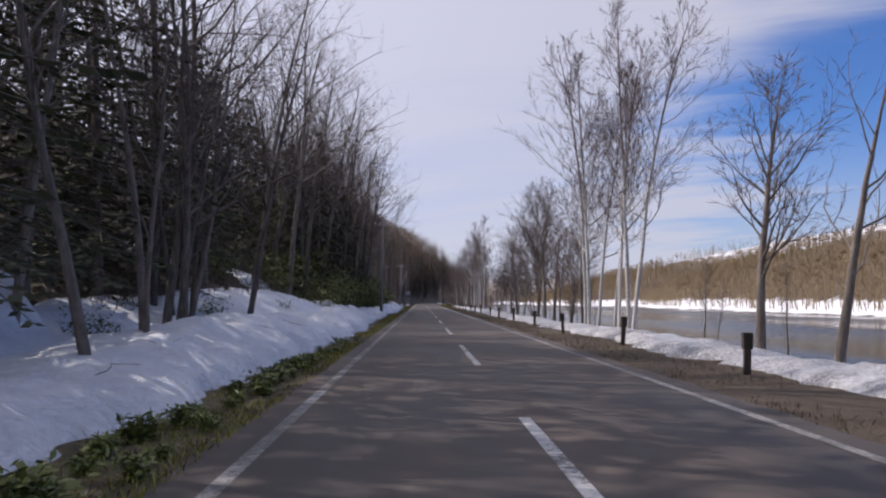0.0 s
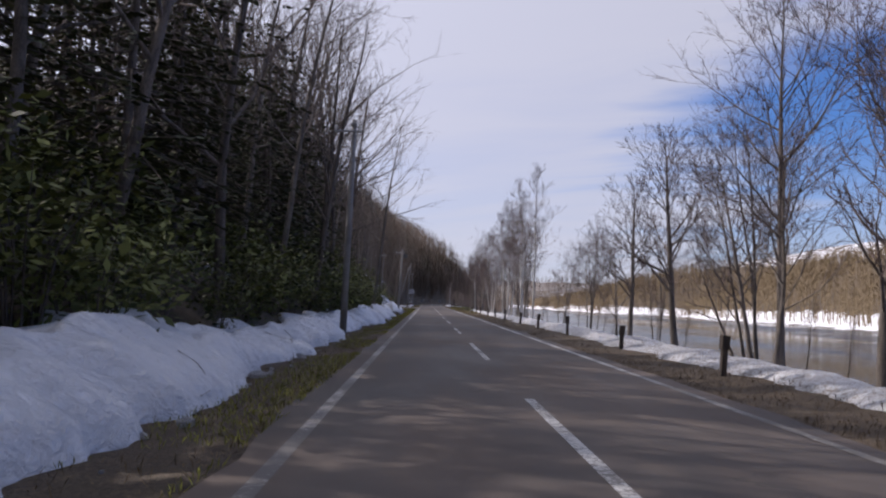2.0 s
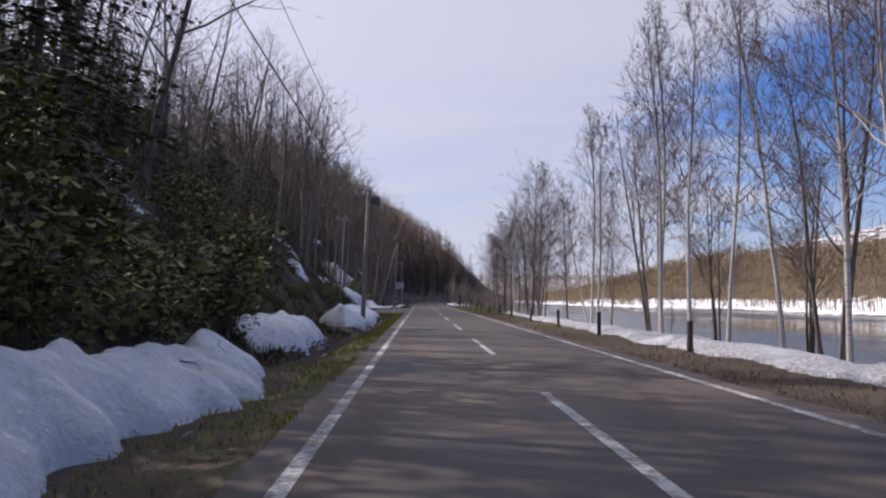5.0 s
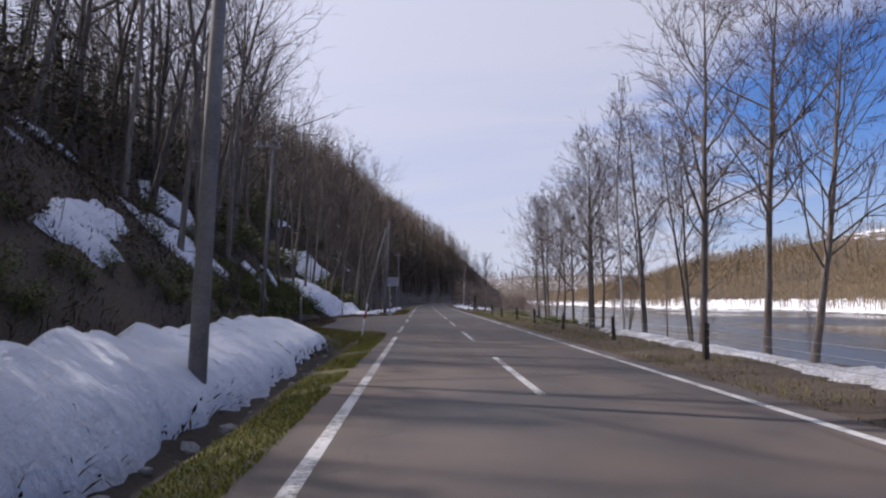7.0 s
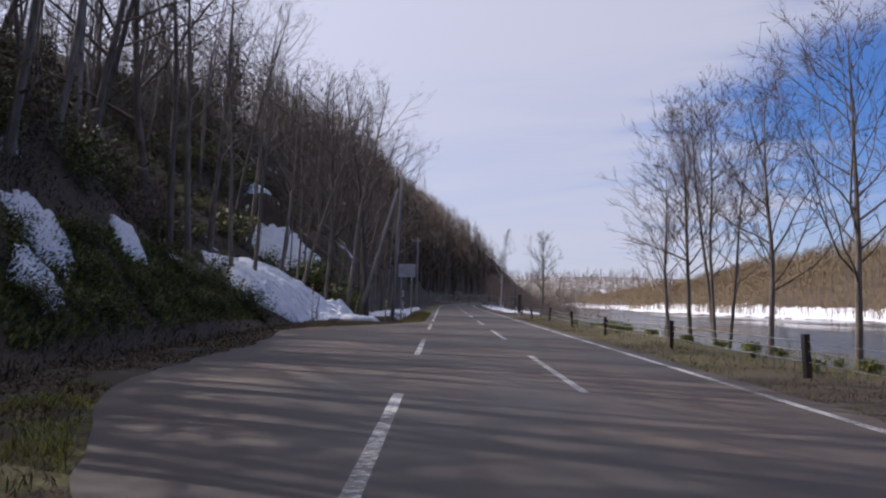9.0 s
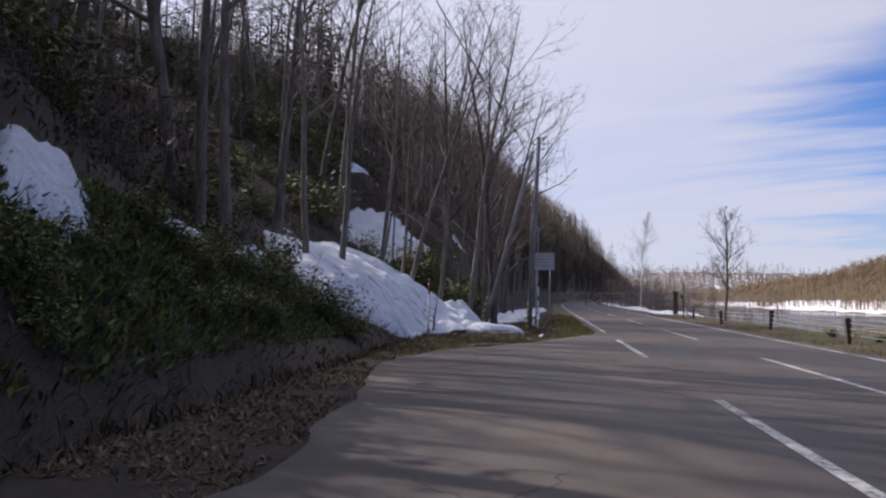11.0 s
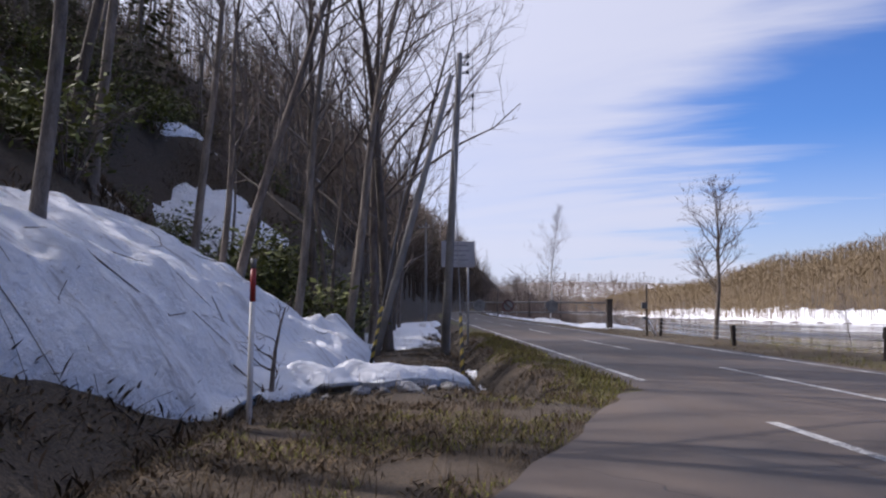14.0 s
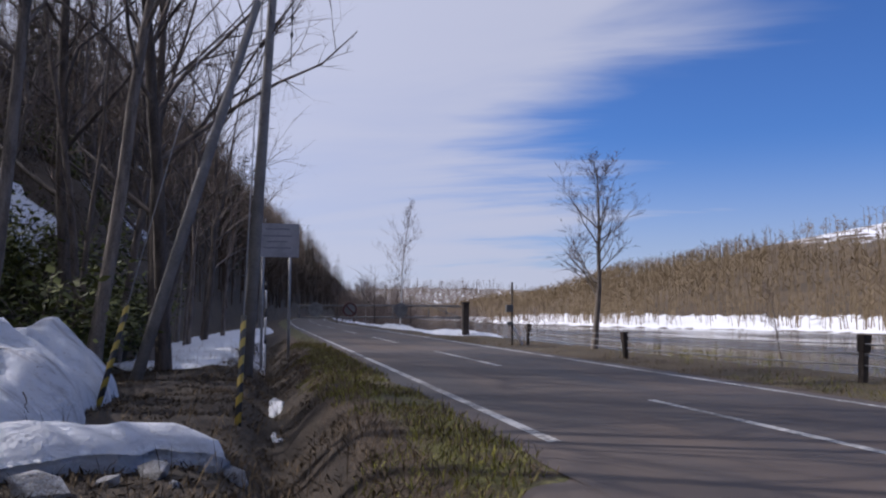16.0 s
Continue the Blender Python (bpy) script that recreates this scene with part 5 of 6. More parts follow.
near_brush += [(-13.3 - rng.uniform(0, 2.5), y, rng.uniform(0.7, 1.3), None) for y in np.arange(202, 215, 0.7)]
near_brush += [(rng.uniform(-14, -9.6), y, rng.uniform(0.8, 1.5), None) for y in np.arange(238, 258, 0.9)]
brush_spots = off_snow(brush_spots, 0.5)
rng.shuffle(brush_spots)
planted(brush, near_brush + brush_spots[:20], rng)
far_brush += brush_spots[20:]


def spread(name, kinds, spots, label, category):
    """Joins copies of the kinds' parts into one sheet per part."""
    for k in range(2):
        V, F, n = [], [], 0
        for i, (x, y, h, _) in enumerate(spots):
            ob, base = kinds[i % len(kinds)]
            me = ob.children[k].data
            co = np.empty(len(me.vertices) * 3)
            me.vertices.foreach_get("co", co)
            a, sc = rng.uniform(0, 6.28), h / base
            c, q = math.cos(a) * sc, math.sin(a) * sc
            co = co.reshape(-1, 3) @ np.array([[c, q, 0], [-q, c, 0], [0, 0, sc]]) + (x, y, gz(x, y))
            V.append(co)
            F += [[j + n for j in p.vertices] for p in me.polygons]
            n += len(co)
        mesh = bpy.data.meshes.new(name)
        mesh.from_pydata(np.concatenate(V).tolist(), [], F)
        mesh.materials.append(kinds[0][0].children[k].data.materials[0])
        tagged(new(name, mesh), label[k], category[k], kind="stuff")


spread("evergreen_undergrowth", shrubs, low_in_gap(off_snow(undergrowth, 0.3)), ("bending stems of evergreen shrubs on the hillside", "dark evergreen leaves covering the hillside"), ("shrub stems", "undergrowth"))
spread("hillside_brush", brush, low_in_gap(off_snow(far_brush, 0.5)), ("leafless brush covering the wooded hillside", "withered brown leaves on hillside brush"), ("brush", "dead leaves"))

sasa = [(leaf_clump("bamboo_grass", 71, 0.5, 0.5, 300, 0.24, BAMBOO, "clump of green and yellow dwarf bamboo leaves", "plant", 9), 0.5), (leaf_clump("bamboo_grass", 72, 0.6, 0.6, 320, 0.22, BAMBOO, "clump of green and yellow dwarf bamboo leaves", "plant", 10), 0.6)]
sasa_spots = [(rng.uniform(-4.6, -3.55), y, rng.uniform(0.22, 0.5) * (1.0 if y < 22 else 0.65), None) for y in np.arange(8, 34, 0.42)]
sasa_spots += [(rng.uniform(5.4, 8.0), y, rng.uniform(0.3, 0.55), None) for y in np.arange(190, 228, 1.5)]
sasa_spots += [(rng.uniform(6.0, 7.6), rng.uniform(217, 223), rng.uniform(0.5, 0.8), None) for _ in range(5)]
sasa_spots += [(rng.uniform(-6.6, -5.4), y, rng.uniform(0.3, 0.6), None) for y in np.arange(40, 60, 3.0)]
planted(sasa, sasa_spots, rng)


# ---- woods across the river, too far and too many to tell apart ----
def far_woods(n, spots, heights, thin, mat, label, seed):
    r = np.random.RandomState(seed)
    x, y = spots(r, n)
    z = ground(x, y)
    h = r.uniform(*heights, n)
    base = np.stack([x, y, z], 1)
    V, F = [], []

    def slivers(foot, tip, width):
        k = sum(len(a) for a in V)
        side = np.stack([np.full(len(foot), 0.6), np.full(len(foot), -0.8), np.zeros(len(foot))], 1) * width[:, None] / 2
        V.append(np.stack([foot - side, foot + side, tip + side * 0.25, tip - side * 0.25], 1).reshape(-1, 3))
        F.append(k + np.arange(4 * len(foot)).reshape(-1, 4))
    top = base + np.stack([r.normal(0, 0.4, n), r.normal(0, 0.4, n), h], 1)
    slivers(base - (0, 0, 0.3), top, r.uniform(0.10, 0.22, n) * thin)
    for j in range(8):
        t = r.uniform(0.3, 0.95, n)
        foot = base + (top - base) * t[:, None]
        a, l = r.uniform(0, 6.28, n), h * r.uniform(0.14, 0.36, n)
        tip = foot + np.stack([np.cos(a) * l * 0.8, np.sin(a) * l * 0.8, l * r.uniform(0.3, 0.8, n)], 1)
        slivers(foot, tip, r.uniform(0.08, 0.2, n) * thin)
    me = bpy.data.meshes.new("far_woods")
    me.from_pydata(np.concatenate(V).tolist(), [], np.concatenate(F).tolist())
    me.materials.append(mat)
    return tagged(new("far_woods", me), label, "woods", kind="stuff")


def over_the_river(r, n):
    y = np.where(r.uniform(0, 1, n) < 0.6, r.uniform(60, 480, n), r.uniform(380, 900, n))
    d = np.where(r.uniform(0, 1, n) < 0.93, 4 + 48 * r.uniform(0, 1, n) ** 1.1, r.uniform(52, 120, n))
    return shore(y) + d, y


def far_left_hill(r, n):
    y = 285 + 330 * r.uniform(0, 1, n)
    return centre(y) + toe(y) - 1 - 60 * r.uniform(0, 1, n) ** 1.3, y


far_woods(11000, over_the_river, (3.4, 6.0), 1.0, FAR_TREE, "brown leafless woods on the snowy far bank", 5)
def valley_end(r, n):
    return r.uniform(-500, 900, n), 800 + 500 * r.uniform(0, 1, n) ** 0.8


def low_thickets(r, n):
    y = r.uniform(300, 520, n)
    return centre(y) + 4.5 + 22 * r.uniform(0, 1, n), y


far_woods(4200, valley_end, (5, 12), 3.0, DARK_TWIG, "brown woods on low hills closing the valley", 7)
far_woods(2200, low_thickets, (3, 6.5), 0.4, DARK_TWIG, "low leafless thicket on the river flats", 8)
far_woods(3600, far_left_hill, (7, 13), 1.4, leaf_material("far_grey_brown_woods", (0.12, 0.092, 0.075), (0.27, 0.21, 0.17), 0.9), "dark leafless woods on the far hillside", 6)


# ---- grass, straw and litter, too many to count ----
def blades(name, spots, length, width, mat, label, category, flop=0.5, seed=3):
    """One sheet of single blades standing or lying at the spots (x, y)."""
    r = np.random.RandomState(seed)
    x, y = spots
    n = len(x)
    foot = np.stack([x, y, ground(x, y) - 0.01], 1)
    a, l = r.uniform(0, 6.28, n), length * r.uniform(0.5, 1.4, n)
    tilt = np.clip(r.normal(flop, 0.35, n), 0.05, 1.35)
    way = np.stack([np.cos(a) * np.sin(tilt), np.sin(a) * np.sin(tilt), np.cos(tilt)], 1) * l[:, None]
    side = np.stack([-np.sin(a), np.cos(a), np.zeros(n)], 1) * width * r.uniform(0.6, 1.4, n)[:, None]
    bend = way * 0.55 + np.array([0, 0, 1]) * (l * 0.08)[:, None]
    V = np.stack([foot - side, foot + bend + side, foot + way, foot + bend - side], 1).reshape(-1, 3)
    me = bpy.data.meshes.new(name)
    me.from_pydata(V.tolist(), [], np.arange(4 * n).reshape(-1, 4).tolist())
    me.materials.append(mat)
    return tagged(new(name, me), label, category, kind="stuff")


def strewn(n, y0, y1, u0, u1, seed, clump=2.0, keep=0.0):
    r = np.random.RandomState(seed)
    y, u = r.uniform(y0, y1, n), r.uniform(u0, u1, n)
    x = u + centre(y)
    ok = vnoise(x, y, clump, seed) > keep
    return x[ok], y[ok]


def verge(n, y0, y1, u_near, u_far, seed, keep=-0.3):
    """Spots crowding towards the paving's edge."""
    r = np.random.RandomState(seed)
    y, q = r.uniform(y0, y1, n), r.uniform(0, 1, n) ** 1.4
    x = u_near + (u_far - u_near) * q + centre(y)
    ok = vnoise(x, y, 1.4, seed) > keep
    return x[ok], y[ok]


blades("verge_grass", verge(18000, 60, 142, -3.16, -4.6, 81), 0.10, 0.006, MOSSY, "short yellow-green moss and grass along the road's edge", "grass", 0.5, 81)
blades("verge_grass", verge(12000, 3, 60, -3.16, -4.6, 82), 0.10, 0.007, MOSSY, "short yellow-green grass along the road's edge", "grass", 0.6, 82)
blades("verge_straw", verge(13000, 3, 148, -3.2, -5.0, 83), 0.13, 0.006, STRAW, "flattened dry straw along the road's edge", "dry grass", 1.1, 83)
blades("verge_grass", verge(30000, 138, 182, -3.2, -4.05, 91), 0.07, 0.007, MOSSY, "low yellow-green moss between road and ditch", "grass", 0.6, 91)
blades("verge_straw", verge(18000, 3, 130, 3.16, 5.4, 83), 0.12, 0.006, BROWN_STRAW, "flattened brown dead grass on the river-side verge", "dry grass", 1.0, 85)
blades("verge_straw", verge(18000, 120, 262, 3.16, 5.4, 84), 0.12, 0.006, STRAW, "flattened dry straw on the river-side verge", "dry grass", 1.0, 84)
blades("verge_grass", verge(11000, 140, 232, 3.3, 6.5, 85, 0.0), 0.13, 0.006, MOSSY, "sparse green grass on the river-side verge", "grass", 0.6, 85)
xs, ys = strewn(30000, 175, 190, -7.6, -3.2, 86, 1.0, -0.5)
ok = xs < apron_outline(ys) - 0.05
ok |= ys < 180.4
ok &= xs > -5.4 - 0.25 * (ys - 178) + 0.35 * vnoise(xs, ys, 1.2, 19)
bright = np.flatnonzero(ok)[vnoise(xs[ok], ys[ok], 0.8, 24) > -0.25]
blades("island_grass", (xs[bright], ys[bright]), 0.13, 0.006, MOSSY, "yellow-green grass on the island before the lay-by", "grass", 0.6, 86)
dull = np.flatnonzero(ok)[::2]
blades("island_straw", (xs[dull], ys[dull]), 0.15, 0.006, BROWN_STRAW, "brown dead grass on the island before the lay-by", "dry grass", 1.0, 94)
xs, ys = strewn(80000, 212, 250, -10.3, -3.2, 87, 0.7, -0.35)
ok = (xs < apron_outline(ys) - 0.05) | (ys > 223.5)
blades("bank_straw", (xs[ok][::9], ys[ok][::9]), 0.16, 0.005, STRAW, "pale straw lying on the ditch bank", "dry grass", 1.0, 86)
thin = ok & ((xs > -4.7) | (ys < 222) | (vnoise(xs, ys, 0.9, 16) > 0.45))
blades("bank_straw", (xs[thin], ys[thin]), 0.15, 0.005, BROWN_STRAW, "tangled dry straw on the ditch bank", "dry grass", 1.0, 87)
ok3 = ok & (xs < -4.5) & (ys < 223) & (vnoise(xs, ys, 1.1, 18) > -0.1)
blades("bank_grass", (xs[ok3], ys[ok3]), 0.09, 0.006, MOSSY, "thin green grass on the soil beside the lay-by", "grass", 0.8, 89)
ok2 = ok & (xs > -4.5 + 0.6 * vnoise(xs, ys, 2.0, 17))
blades("bank_grass", (xs[ok2], ys[ok2]), 0.11, 0.006, MOSSY, "short green and yellow grass on the ditch bank", "grass", 0.7, 88)
xs, ys = strewn(120000, 126, 266, -21, -5.0, 89, 2.2, -0.3)
ok = (xs > toe(ys) - 7 - 5 * (ys > 232)) & ((xs < toe(ys) + 0.6) | ((xs < -5.0) & (ys < 176))) & (xs < apron_outline(ys) - 0.1)
blades("slope_litter", (xs[ok], ys[ok]), 0.30, 0.02, leaf_material("dark_litter", (0.025, 0.02, 0.012), (0.12, 0.08, 0.05), 0.8), "dark dead leaves, ferns and stalks on the slope", "leaf litter", 1.0, 89)
xs, ys = strewn(70000, 130, 216, -24, -5.2, 88, 1.3, -0.4)
ok = (xs < toe(ys) + 0.4) & (xs > toe(ys) - 11) & (xs < apron_outline(ys) - 0.1)
blades("slope_stalks", (xs[ok], ys[ok]), 0.34, 0.010, BROWN_STRAW, "brown dead grass and stalks on the cut slope", "dry grass", 0.95, 98)
xs, ys = strewn(30000, 188, 215.5, -12.6, -9.8, 90, 1.5, -0.5)
ok = xs < toe(ys) - 0.5
blades("creeper", (xs[ok], ys[ok]), 0.22, 0.035, EVERGREEN, "dark creeping evergreen leaves on the bank", "creeper", 0.9, 90)


xs, ys = strewn(30000, 186, 222, -11.4, -6.6, 95, 0.9, -0.3)
ok = xs < apron_outline(ys) - 0.02
blades("soil_litter", (xs[ok], ys[ok]), 0.11, 0.018, leaf_material("wet_brown_litter", (0.05, 0.036, 0.024), (0.21, 0.15, 0.085), 0.8), "wet brown leaves and soil beside the lay-by", "leaf litter", 1.15, 95)


xs, ys = strewn(26000, 222, 256, -9.4, -4.5, 96, 0.8, -0.3)
blades("soil_litter", (xs, ys), 0.10, 0.014, leaf_material("sodden_litter", (0.02, 0.015, 0.01), (0.10, 0.07, 0.04), 0.7), "sodden brown leaves on dark earth along the ditch", "leaf litter", 1.2, 96)
xs, ys = strewn(2600, 214, 250, -8.6, -3.6, 97, 1.2, 0.0)
ok = (xs < apron_outline(ys) - 0.1) | (ys > 223.5)
blades("dry_stalks", (xs[ok], ys[ok]), 0.36, 0.004, STRAW, "long withered stalks on the ditch bank", "dry grass", 0.6, 97)
blades("fence_reeds", strewn(2600, 190, 240, 4.4, 8.0, 98, 1.6, 0.05), 0.42, 0.006, MOSSY, "tall yellow-green reeds round the river fence", "reeds", 0.4, 98)


def fallen_twigs(seed, n, y0, y1, u0, u1, lift, longest=1.3):
    """Twigs and thin branches lying on snow."""
    r = random.Random(seed)
    v, f = [], []
    for _ in range(n):
        y, u = r.uniform(y0, y1), r.uniform(u0, u1)
        a, l, rad = r.gauss(0.2, 0.7), r.uniform(0.2, 1) * longest, r.uniform(0.006, 0.016) * (0.7 + 0.1 * longest)
        pts = []
        for k in range(5):
            x2, y2 = u + math.cos(a) * l * k / 4, y + math.sin(a) * l * k / 4
            pts.append(np.array([x2, y2, lift(x2, y2) + rad * 0.5]))
            a += r.gauss(0, 0.2)
        tube(v, f, pts, [rad * (1 - 0.16 * k) for k in range(5)], 4)
    return tagged(mesh_object("fallen_twigs", v, f, DARK_BARK), "dark fallen twigs lying on old snow", "twigs", kind="stuff")


from mathutils.bvhtree import BVHTree


def top_of(objects):
    """Height of the uppermost of the objects at a place."""
    trees = [BVHTree.FromPolygons([v.co for v in o.data.vertices], [p.vertices for p in o.data.polygons]) for o in objects]

    def at(x, y):
        best = gz(x, y)
        for t in trees:
            hit = t.ray_cast(Vector((x, y, 60)), Vector((0, 0, -1)))[0]
            if hit:
                best = max(best, hit.z)
        return best
    return at


snow_top = top_of([o for o in scene.objects if o.name.startswith("snow_")])
fallen_twigs(91, 60, 40, 125, -7.2, -4.8, snow_top)
fallen_twigs(92, 12, 219, 231, -13, -8.6, snow_top)
fallen_twigs(96, 8, 218.5, 222, -13.2, -10.4, snow_top, 2.6)
fallen_twigs(93, 16, 150, 170, -8, -5.2, snow_top)
fallen_twigs(94, 30, 5, 38, -12, -5.5, snow_top)


# ---- roadside things ----
def top_at(x, y):
    return snow_top(x, y)


def fence_post(x, y, height, lean, capped):
    z = gz(x, y)
    ob = thing("fence_post", pose(x, y, z, lean[0], lean[1], rng.uniform(-12, 12)), "short dark weathered wooden fence post on the verge", "post", "fence posts along the river")
    part("shaft", box_bm((0.12, 0.12, height + 0.3), (0, 0, height / 2 - 0.15), 0.012), WOOD, ob)
    if capped:
        part("cap_block", box_bm((0.17, 0.16, 0.30), (0, 0, height - 0.13), 0.015), WOOD, ob, "thicker dark block round the post's head")
    return x, y, z


posts = []
for k in range(27):
    y = 17 + 9.25 * k
    x = 4.68 + 0.08 * math.sin(k * 2.3)
    if 250 < y < 262:
        continue
    posts.append(fence_post(x, y, 0.82 if k % 3 else 0.74, (rng.uniform(-4, 4), rng.uniform(-5, 5)), y < 110 or y > 210))
for (xa, ya, za), (xb, yb, zb) in zip(posts[:-1], posts[1:]):
    if ya > 136 and yb - ya < 12:
        for level in (0.30, 0.50, 0.68):
            pts = [(xa + (xb - xa) * t, ya + (yb - ya) * t, za + (zb - za) * t + level - 0.10 * t * (1 - t)) for t in (0, 0.25, 0.5, 0.75, 1)]
            w = thing("fence_wire", Matrix(), "thin sagging grey wire strung between fence posts", "wire", "fence wires")
            tube_part("strand", pts, 0.006 if ya < 185 else 0.013, 4, STEEL, w)


def cable(name, a, b, sag, radius, label):
    n = 14
    pts = [Vector(a).lerp(Vector(b), t / n) - Vector((0, 0, sag * 4 * (t / n) * (1 - t / n))) for t in range(n + 1)]
    ob = thing(name, Matrix(), label, "cable", "overhead cables")
    tube_part("strand", [tuple(p) for p in pts], radius, 5, BLACK, ob)
    return ob


def utility_pole(x, y, height, lean_x, lean_y, label, arm=True, drum=False, thick=1.0):
    z = gz(x, y)
    ob = thing("utility_pole", pose(x, y, z, lean_x, lean_y, 0), label, "utility pole", "utility poles")
    tube_part("shaft", [(0, 0, -0.8), (0, 0, height * 0.5), (0, 0, height)], [0.16 * thick, 0.135 * thick, 0.10 * thick], 14, CONCRETE, ob)
    for k in range(int((height - 2.4) / 0.75)):
        side = 1 if k % 2 else -1
        tube_part("step_bolt", [(0.08 * side, -0.05, 2.4 + 0.75 * k), (0.27 * side, -0.07, 2.4 + 0.75 * k)], 0.009, 6, STEEL, ob)
    if arm:
        cross = part("cross_arm", box_bm((1.25, 0.09, 0.09), (-0.25, -0.13, height - 0.55), 0.008), STEEL, ob)
        for dx in (-0.8, -0.3, 0.28):
            ins = tube_part("insulator", [(dx, -0.13, height - 0.5), (dx, -0.13, height - 0.44), (dx, -0.13, height - 0.38), (dx, -0.13, height - 0.3)], [0.03, 0.055, 0.035, 0.05], 10, WHITE, cross)
        part("band", box_bm((0.28, 0.28, 0.10), (0, 0, height - 0.2), 0.02), STEEL, ob)
    else:
        for k, dz in enumerate((0.15, 0.42, 0.72)):
            bracket = part("bracket", box_bm((0.30, 0.05, 0.05), (0.18, -0.02, height - dz), 0.006), STEEL, ob)
            tube_part("insulator", [(0.3, -0.02, height - dz - 0.02), (0.3, -0.02, height - dz + 0.05), (0.3, -0.02, height - dz + 0.12)], [0.035, 0.06, 0.03], 10, BLACK, bracket)
    if drum:
        case = part("transformer_box", box_bm((0.62, 0.46, 0.50), (0.48, 0.0, height - 0.95), 0.03), DROP_BOX, ob, "dark grey metal box on the pole")
        part("lid", box_bm((0.66, 0.50, 0.05), (0.48, 0.0, height - 0.685), 0.01), DROP_BOX, case)
        for k in range(4):
            part("fin", box_bm((0.03, 0.05, 0.36), (0.27 + 0.14 * k, -0.25, height - 0.95), 0.006), DROP_BOX, case)
        part("hanger", box_bm((0.30, 0.06, 0.06), (0.12, 0.1, height - 1.1), 0.008), STEEL, ob)
    m = ob.matrix_basis
    return ob, [m @ Vector(p) for p in ((-0.8, -0.13, height - 0.28), (-0.3, -0.13, height - 0.28), (0.28, -0.13, height - 0.28), (0.0, -0.12, height - 1.5))]


_, t0 = utility_pole(-5.2, 82.7, 9.6, 0, 1.2, "grey concrete utility pole standing in a snow bank")
_, t1 = utility_pole(-5.43, 160.2, 8.75, -1.0, 2.2, "leaning grey utility pole with a transformer box in snow", True, True)
_, t2 = utility_pole(-9.6, 186.5, 9.2, 0, 3.5, "leaning thin utility pole at the edge of dark shrubs", True, False, 0.6)
pole4, t3 = utility_pole(-5.95, 238.0, 10.6, 0, 2.6, "tall grey utility pole with guy wire beside the ditch", False)
for a, b in ((t0, t1), (t1, t2), (t2, t3)):
    for k in (0, 2, 3):
        cable("cable", a[k], b[k], 0.012 * (b[k] - a[k]).length, 0.009 if k < 3 else 0.014, "black overhead cable sagging between utility poles")
string = thing("insulator_string", Matrix.Translation(t3[0] + Vector((1.25, -0.1, -2.6))), "thin wire with black insulators hanging beside the pole", "insulator")
tube_part("strand", [(0, 0, 0), (0.02, 0, 1.4), (0, 0, 2.8)], 0.012, 5, BLACK, string)
for z in (0.7, 1.15):
    tube_part("insulator", [(0.01, 0, z), (0.01, 0, z + 0.1), (0.01, 0, z + 0.2)], [0.015, 0.05, 0.015], 8, BLACK, string)
far_pole = utility_pole(-5.9, 290, 10, 0, 0, "grey concrete utility pole far along the road")[1]
for k in (1, 3):
    cable("cable", t3[k], far_pole[k], 0.9, 0.013, "black overhead cable sagging between utility poles")


def slanted_prop(foot, head, radius, label):
    ob = thing("prop_pole", Matrix(), label, "prop")
    f, h = Vector(foot), Vector(head)
    tube_part("shaft", [tuple(f - (h - f) * 0.05), tuple(f.lerp(h, 0.5)), tuple(h)], [radius, radius * 0.9, radius * 0.7], 10, CONCRETE, ob)
    return ob


def guy_guard(foot, head, length, radius, label):
    f, h = Vector(foot), Vector(head)
    ob = thing("guy_wire", Matrix.Translation(f) @ (h - f).to_track_quat("Z", "Y").to_matrix().to_4x4(), label, "guy wire")
    tube_part("strand", [(0, 0, -0.3), (0, 0, (h - f).length)], 0.012, 6, STEEL, ob)
    tube_part("guard", [(0, 0, 0.0), (0, 0, length * 0.5), (0, 0, length)], radius, 10, HAZARD, ob, "yellow and black striped plastic guard")
    return ob


slanted_prop((-8.3, 236.4, gz(-8.3, 236.4)), t3[1] - Vector((0, 0, 0.6)), 0.14, "slanting prop pole bracing the tall utility pole")
guy_guard((-5.87, 229.0, gz(-5.87, 229.0)), t3[1] - Vector((0, 0, 0.5)), 2.0, 0.045, "steel guy wire with a yellow and black striped guard")
guy_guard((-8.2, 231.8, gz(-8.2, 231.8)), (-6.9, 235.4, 7.5), 1.9, 0.05, "steel guy wire with a yellow and black striped guard")


def snow_pole(x, y, height, bands, lean, label, tip=None):
    """A roadside marker pole: bands are (share of the height from below, material)."""
    ob = thing("snow_pole", pose(x, y, gz(x, y) - 0.02, lean[0], lean[1], 0), label, "marker pole", "snow marker poles")
    low = 0.0
    for share, mat in bands:
        hi = low + share * height
        tube_part("section", [(0, 0, low - (0.3 if low == 0 else 0)), (0, 0, hi)], 0.036, 12, mat, ob, "" if mat is WHITE else "red painted section" if mat is RED else "")
        low = hi
    if tip:
        tube_part("tip", [(0, 0, height), (0, 0, height + 0.05), (0, 0, height + 0.09)], [0.042, 0.042, 0.015], 12, tip, ob)
    return ob


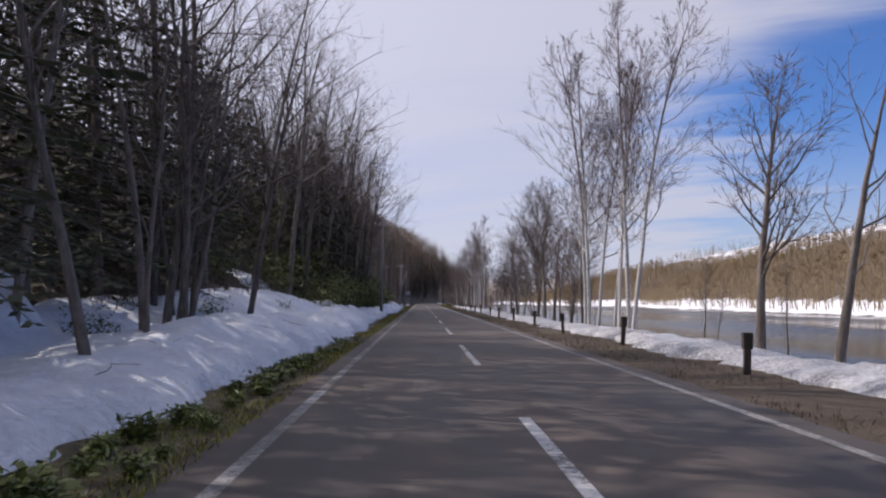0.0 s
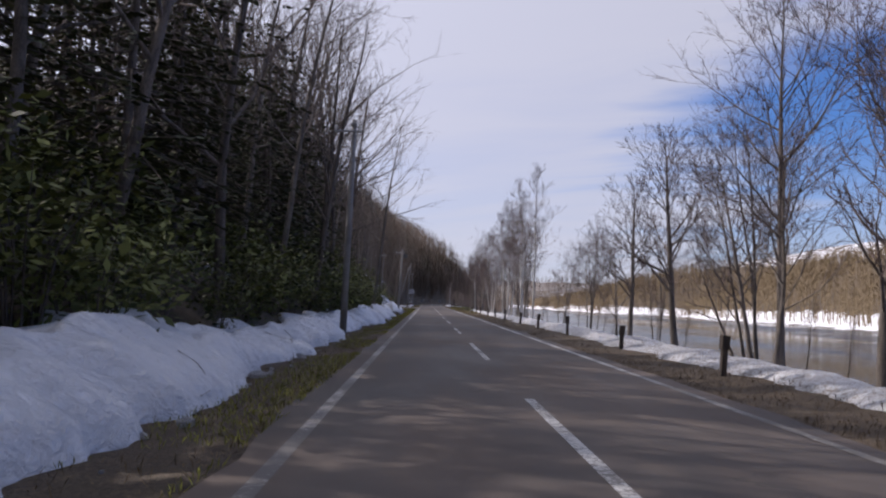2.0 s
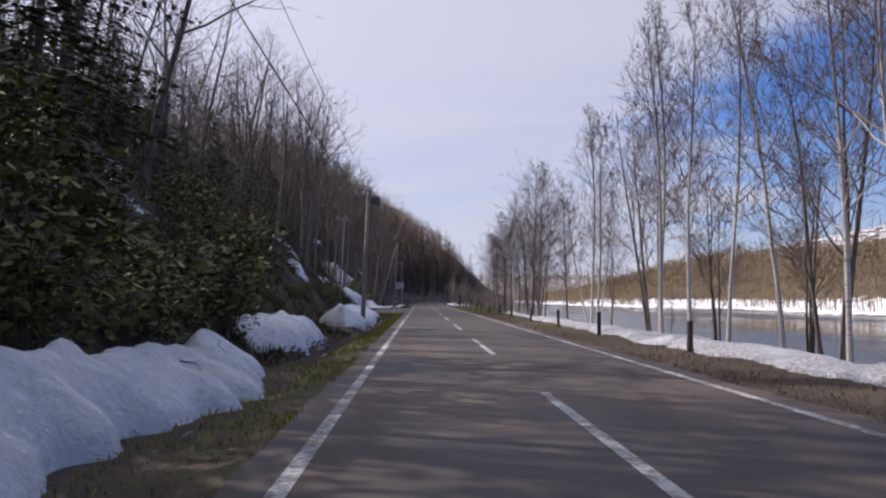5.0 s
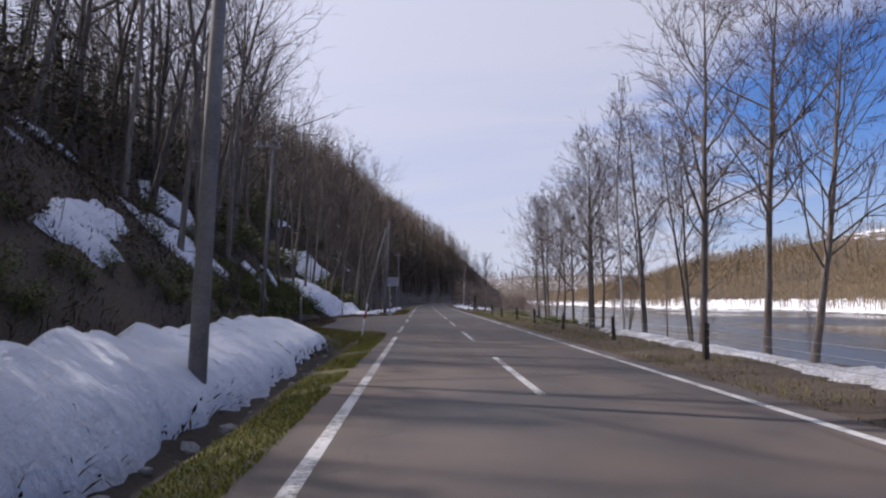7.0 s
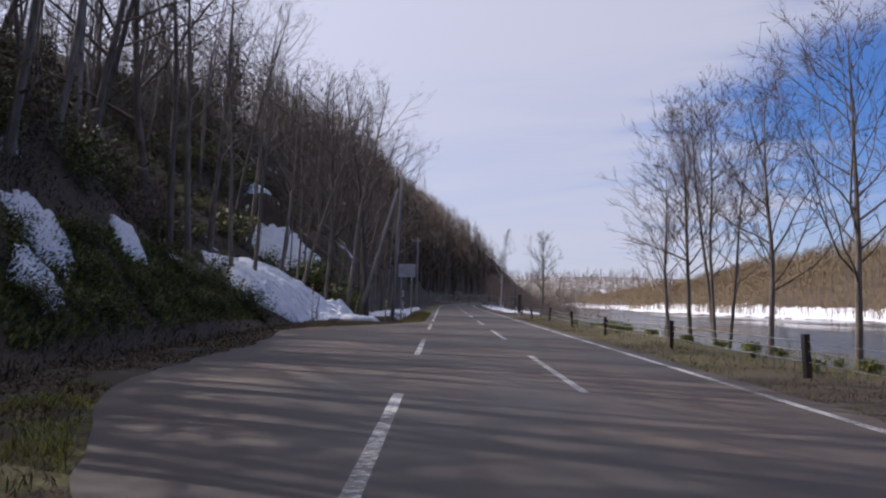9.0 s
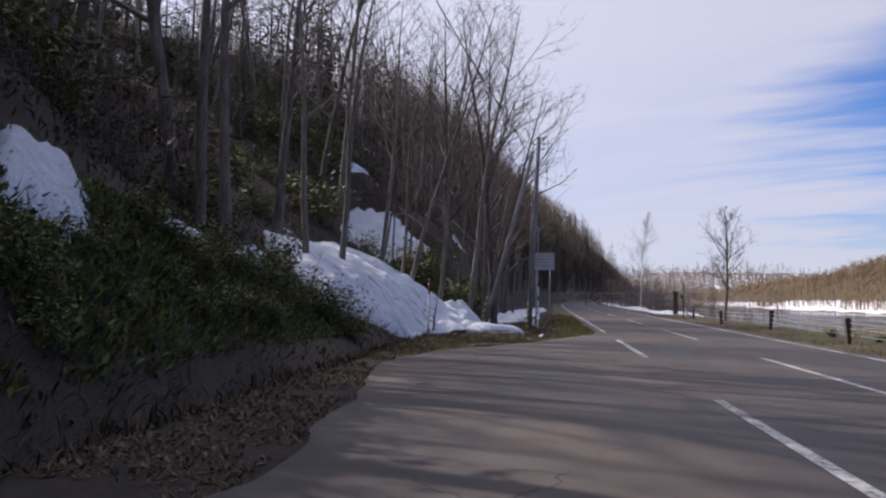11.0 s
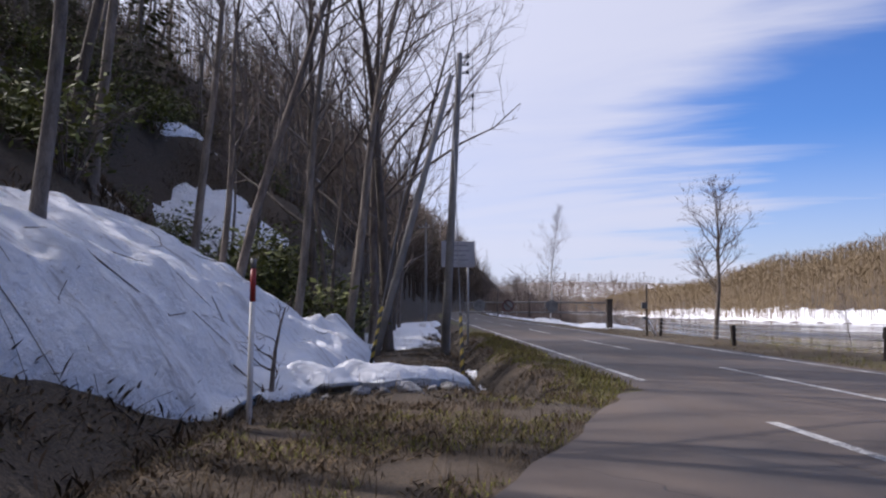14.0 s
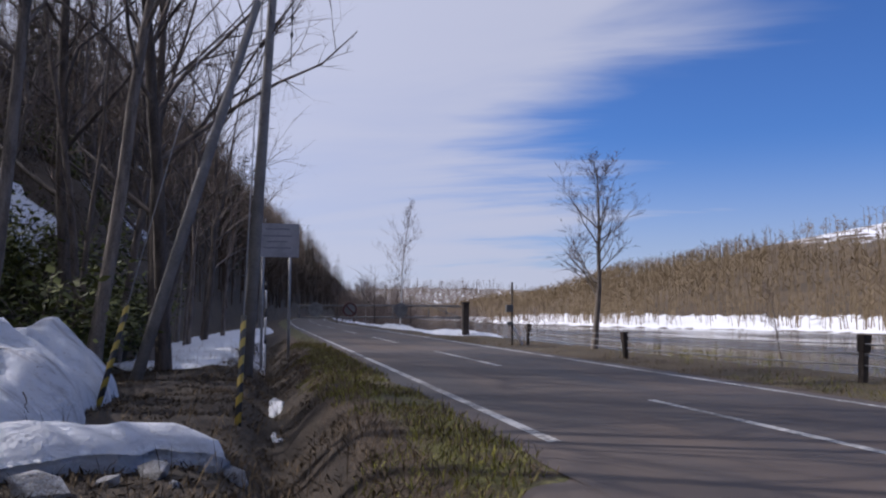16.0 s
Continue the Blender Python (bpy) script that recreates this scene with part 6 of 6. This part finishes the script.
snow_pole(-9.04, 220.1, 2.05, ((0.74, WHITE), (0.20, RED), (0.06, GATE_PAINT)), (0, 0.5), "white and red snow marker pole before a snow slope")
snow_pole(-4.13, 178.7, 1.34, ((0.55, WHITE), (0.22, RED), (0.23, WHITE)), (-2, 9.5), "tilted white and red snow marker pole on grass")
snow_pole(-7.6, 186.0, 1.55, ((1.0, GATE_PAINT),), (0, 0), "thin grey marker pole with a yellow tip", YELLOW)
snow_pole(-5.5, 244.5, 2.9, ((0.3, WHITE), (0.1, BLACK), (0.2, WHITE), (0.1, BLACK), (0.2, WHITE), (0.1, BLACK)), (0, 0), "tall banded marker pole beside the sign")


def blank_sign(x, y, z, w, h):
    ob = thing("road_sign", pose(x, y, gz(x, y), 0, 0, -3), "large white sign board in a shaded grey tone on two steel posts", "road sign")
    base = z - gz(x, y)
    for dx in (-0.42, 0.42):
        tube_part("post", [(dx, 0.06, -0.4), (dx, 0.06, base + h * 0.5)], 0.045, 12, STEEL, ob)
    board = part("board", box_bm((w, 0.035, h), (0, 0, base), 0.012), BOARD, ob)
    for dz, wd in ((0.42, 0.9), (0.16, 1.1), (-0.05, 0.75), (-0.28, 1.0)):
        part("print_bar", box_bm((w * 0.6 * wd, 0.006, 0.045), (0.02 * wd, -0.019, base + dz * h * 0.8), 0), BAR, board)
    return ob


blank_sign(-5.2, 243.6, 3.55, 1.4, 1.08)


def road_gate():
    """The closed barrier: a rail frame across the road hung on a heavy post."""
    y = 263.0
    ob = thing("road_gate", pose(5.65, y, 0.22, 0, 0, 1), "closed grey steel barrier gate across the road", "gate")
    tube_part("top_rail", [(0, 0, 1.45), (-4.6, 0, 1.47), (-9.4, 0, 1.42)], 0.045, 8, GATE_PAINT, ob)
    tube_part("bottom_rail", [(0, 0, 0.78), (-4.6, 0, 0.80), (-9.4, 0, 0.76)], 0.045, 8, GATE_PAINT, ob)
    for k in range(9):
        tall = k in (2, 4, 6)
        tube_part("upright", [(-0.9 - 1.05 * k, 0, 0.45 if tall else 0.76), (-0.9 - 1.05 * k, 0, 2.05 if tall else 1.46)], 0.03, 8, GATE_PAINT if not tall else WOOD, ob)
    tube_part("brace", [(0, 0, 0.78), (-1.9, 0, 1.46)], 0.025, 8, GATE_PAINT, ob)
    tube_part("brace", [(-3.0, 0, 0.79), (-4.1, 0, 1.46)], 0.025, 8, GATE_PAINT, ob)
    for dx, red in ((-6.5, True), (-8.4, False), (-3.6, False)):
        v, f = [], []
        tube(v, f, [np.array([dx, -0.07, 1.22]), np.array([dx, -0.045, 1.22])], [0.40, 0.40], 26)
        f.append(tuple(range(25, -1, -1)))
        disc = mesh_object("disc", v, f, DULL_RED if red else GATE_PAINT, ob, "round weathered prohibition sign with a dark red rim" if red else "back of a round grey sign", smooth=False)
        if red:
            v, f = [], []
            tube(v, f, [np.array([dx, -0.082, 1.22]), np.array([dx, -0.068, 1.22])], [0.31, 0.31], 26)
            f.append(tuple(range(25, -1, -1)))
            mesh_object("face", v, f, GATE_PAINT, disc, smooth=False)
            part("bar", box_bm((0.62, 0.008, 0.08), (dx, -0.09, 1.22), 0, Matrix.Rotation(radians(45), 4, "Y")), DULL_RED, disc)
    post = part("post", box_bm((0.36, 0.36, 2.1), (0.25, 0, 0.55), 0.03), WOOD, ob, "thick dark gate post")
    part("post_cap", box_bm((0.44, 0.44, 0.12), (0.25, 0, 1.64), 0.02), WOOD, post)
    return ob


road_gate()
lamp = thing("gate_mast", pose(4.15, 248.4, gz(4.15, 248.4), 0, 0, 0), "slim dark mast with a box and a white prop", "mast")
tube_part("mast", [(0, 0, -0.3), (0, 0, 2.5)], 0.04, 10, WOOD, lamp)
part("box", box_bm((0.28, 0.18, 0.30), (-0.12, 0, 1.45), 0.015), DROP_BOX, lamp)
part("box", box_bm((0.22, 0.16, 0.14), (-0.1, 0, 0.85), 0.012), DROP_BOX, lamp)
tube_part("prop", [(0.05, 0, 0.75), (0.42, -0.1, -0.1)], 0.05, 8, WHITE, lamp, "white painted slanting prop")

# a thin dead bush by the snow slope
bush = bare_tree("dead_bush", 95, 1.5, "small bare dead shrub before the snow slope", "shrub", DARK_BARK, DARK_TWIG, 0.5, 0.3, 6, 3, 2, 1, 0.1, 0.3, 0.9, 1, 0.9)
bush.matrix_basis = stand(-9.25, 222.6, 40, 1.0)
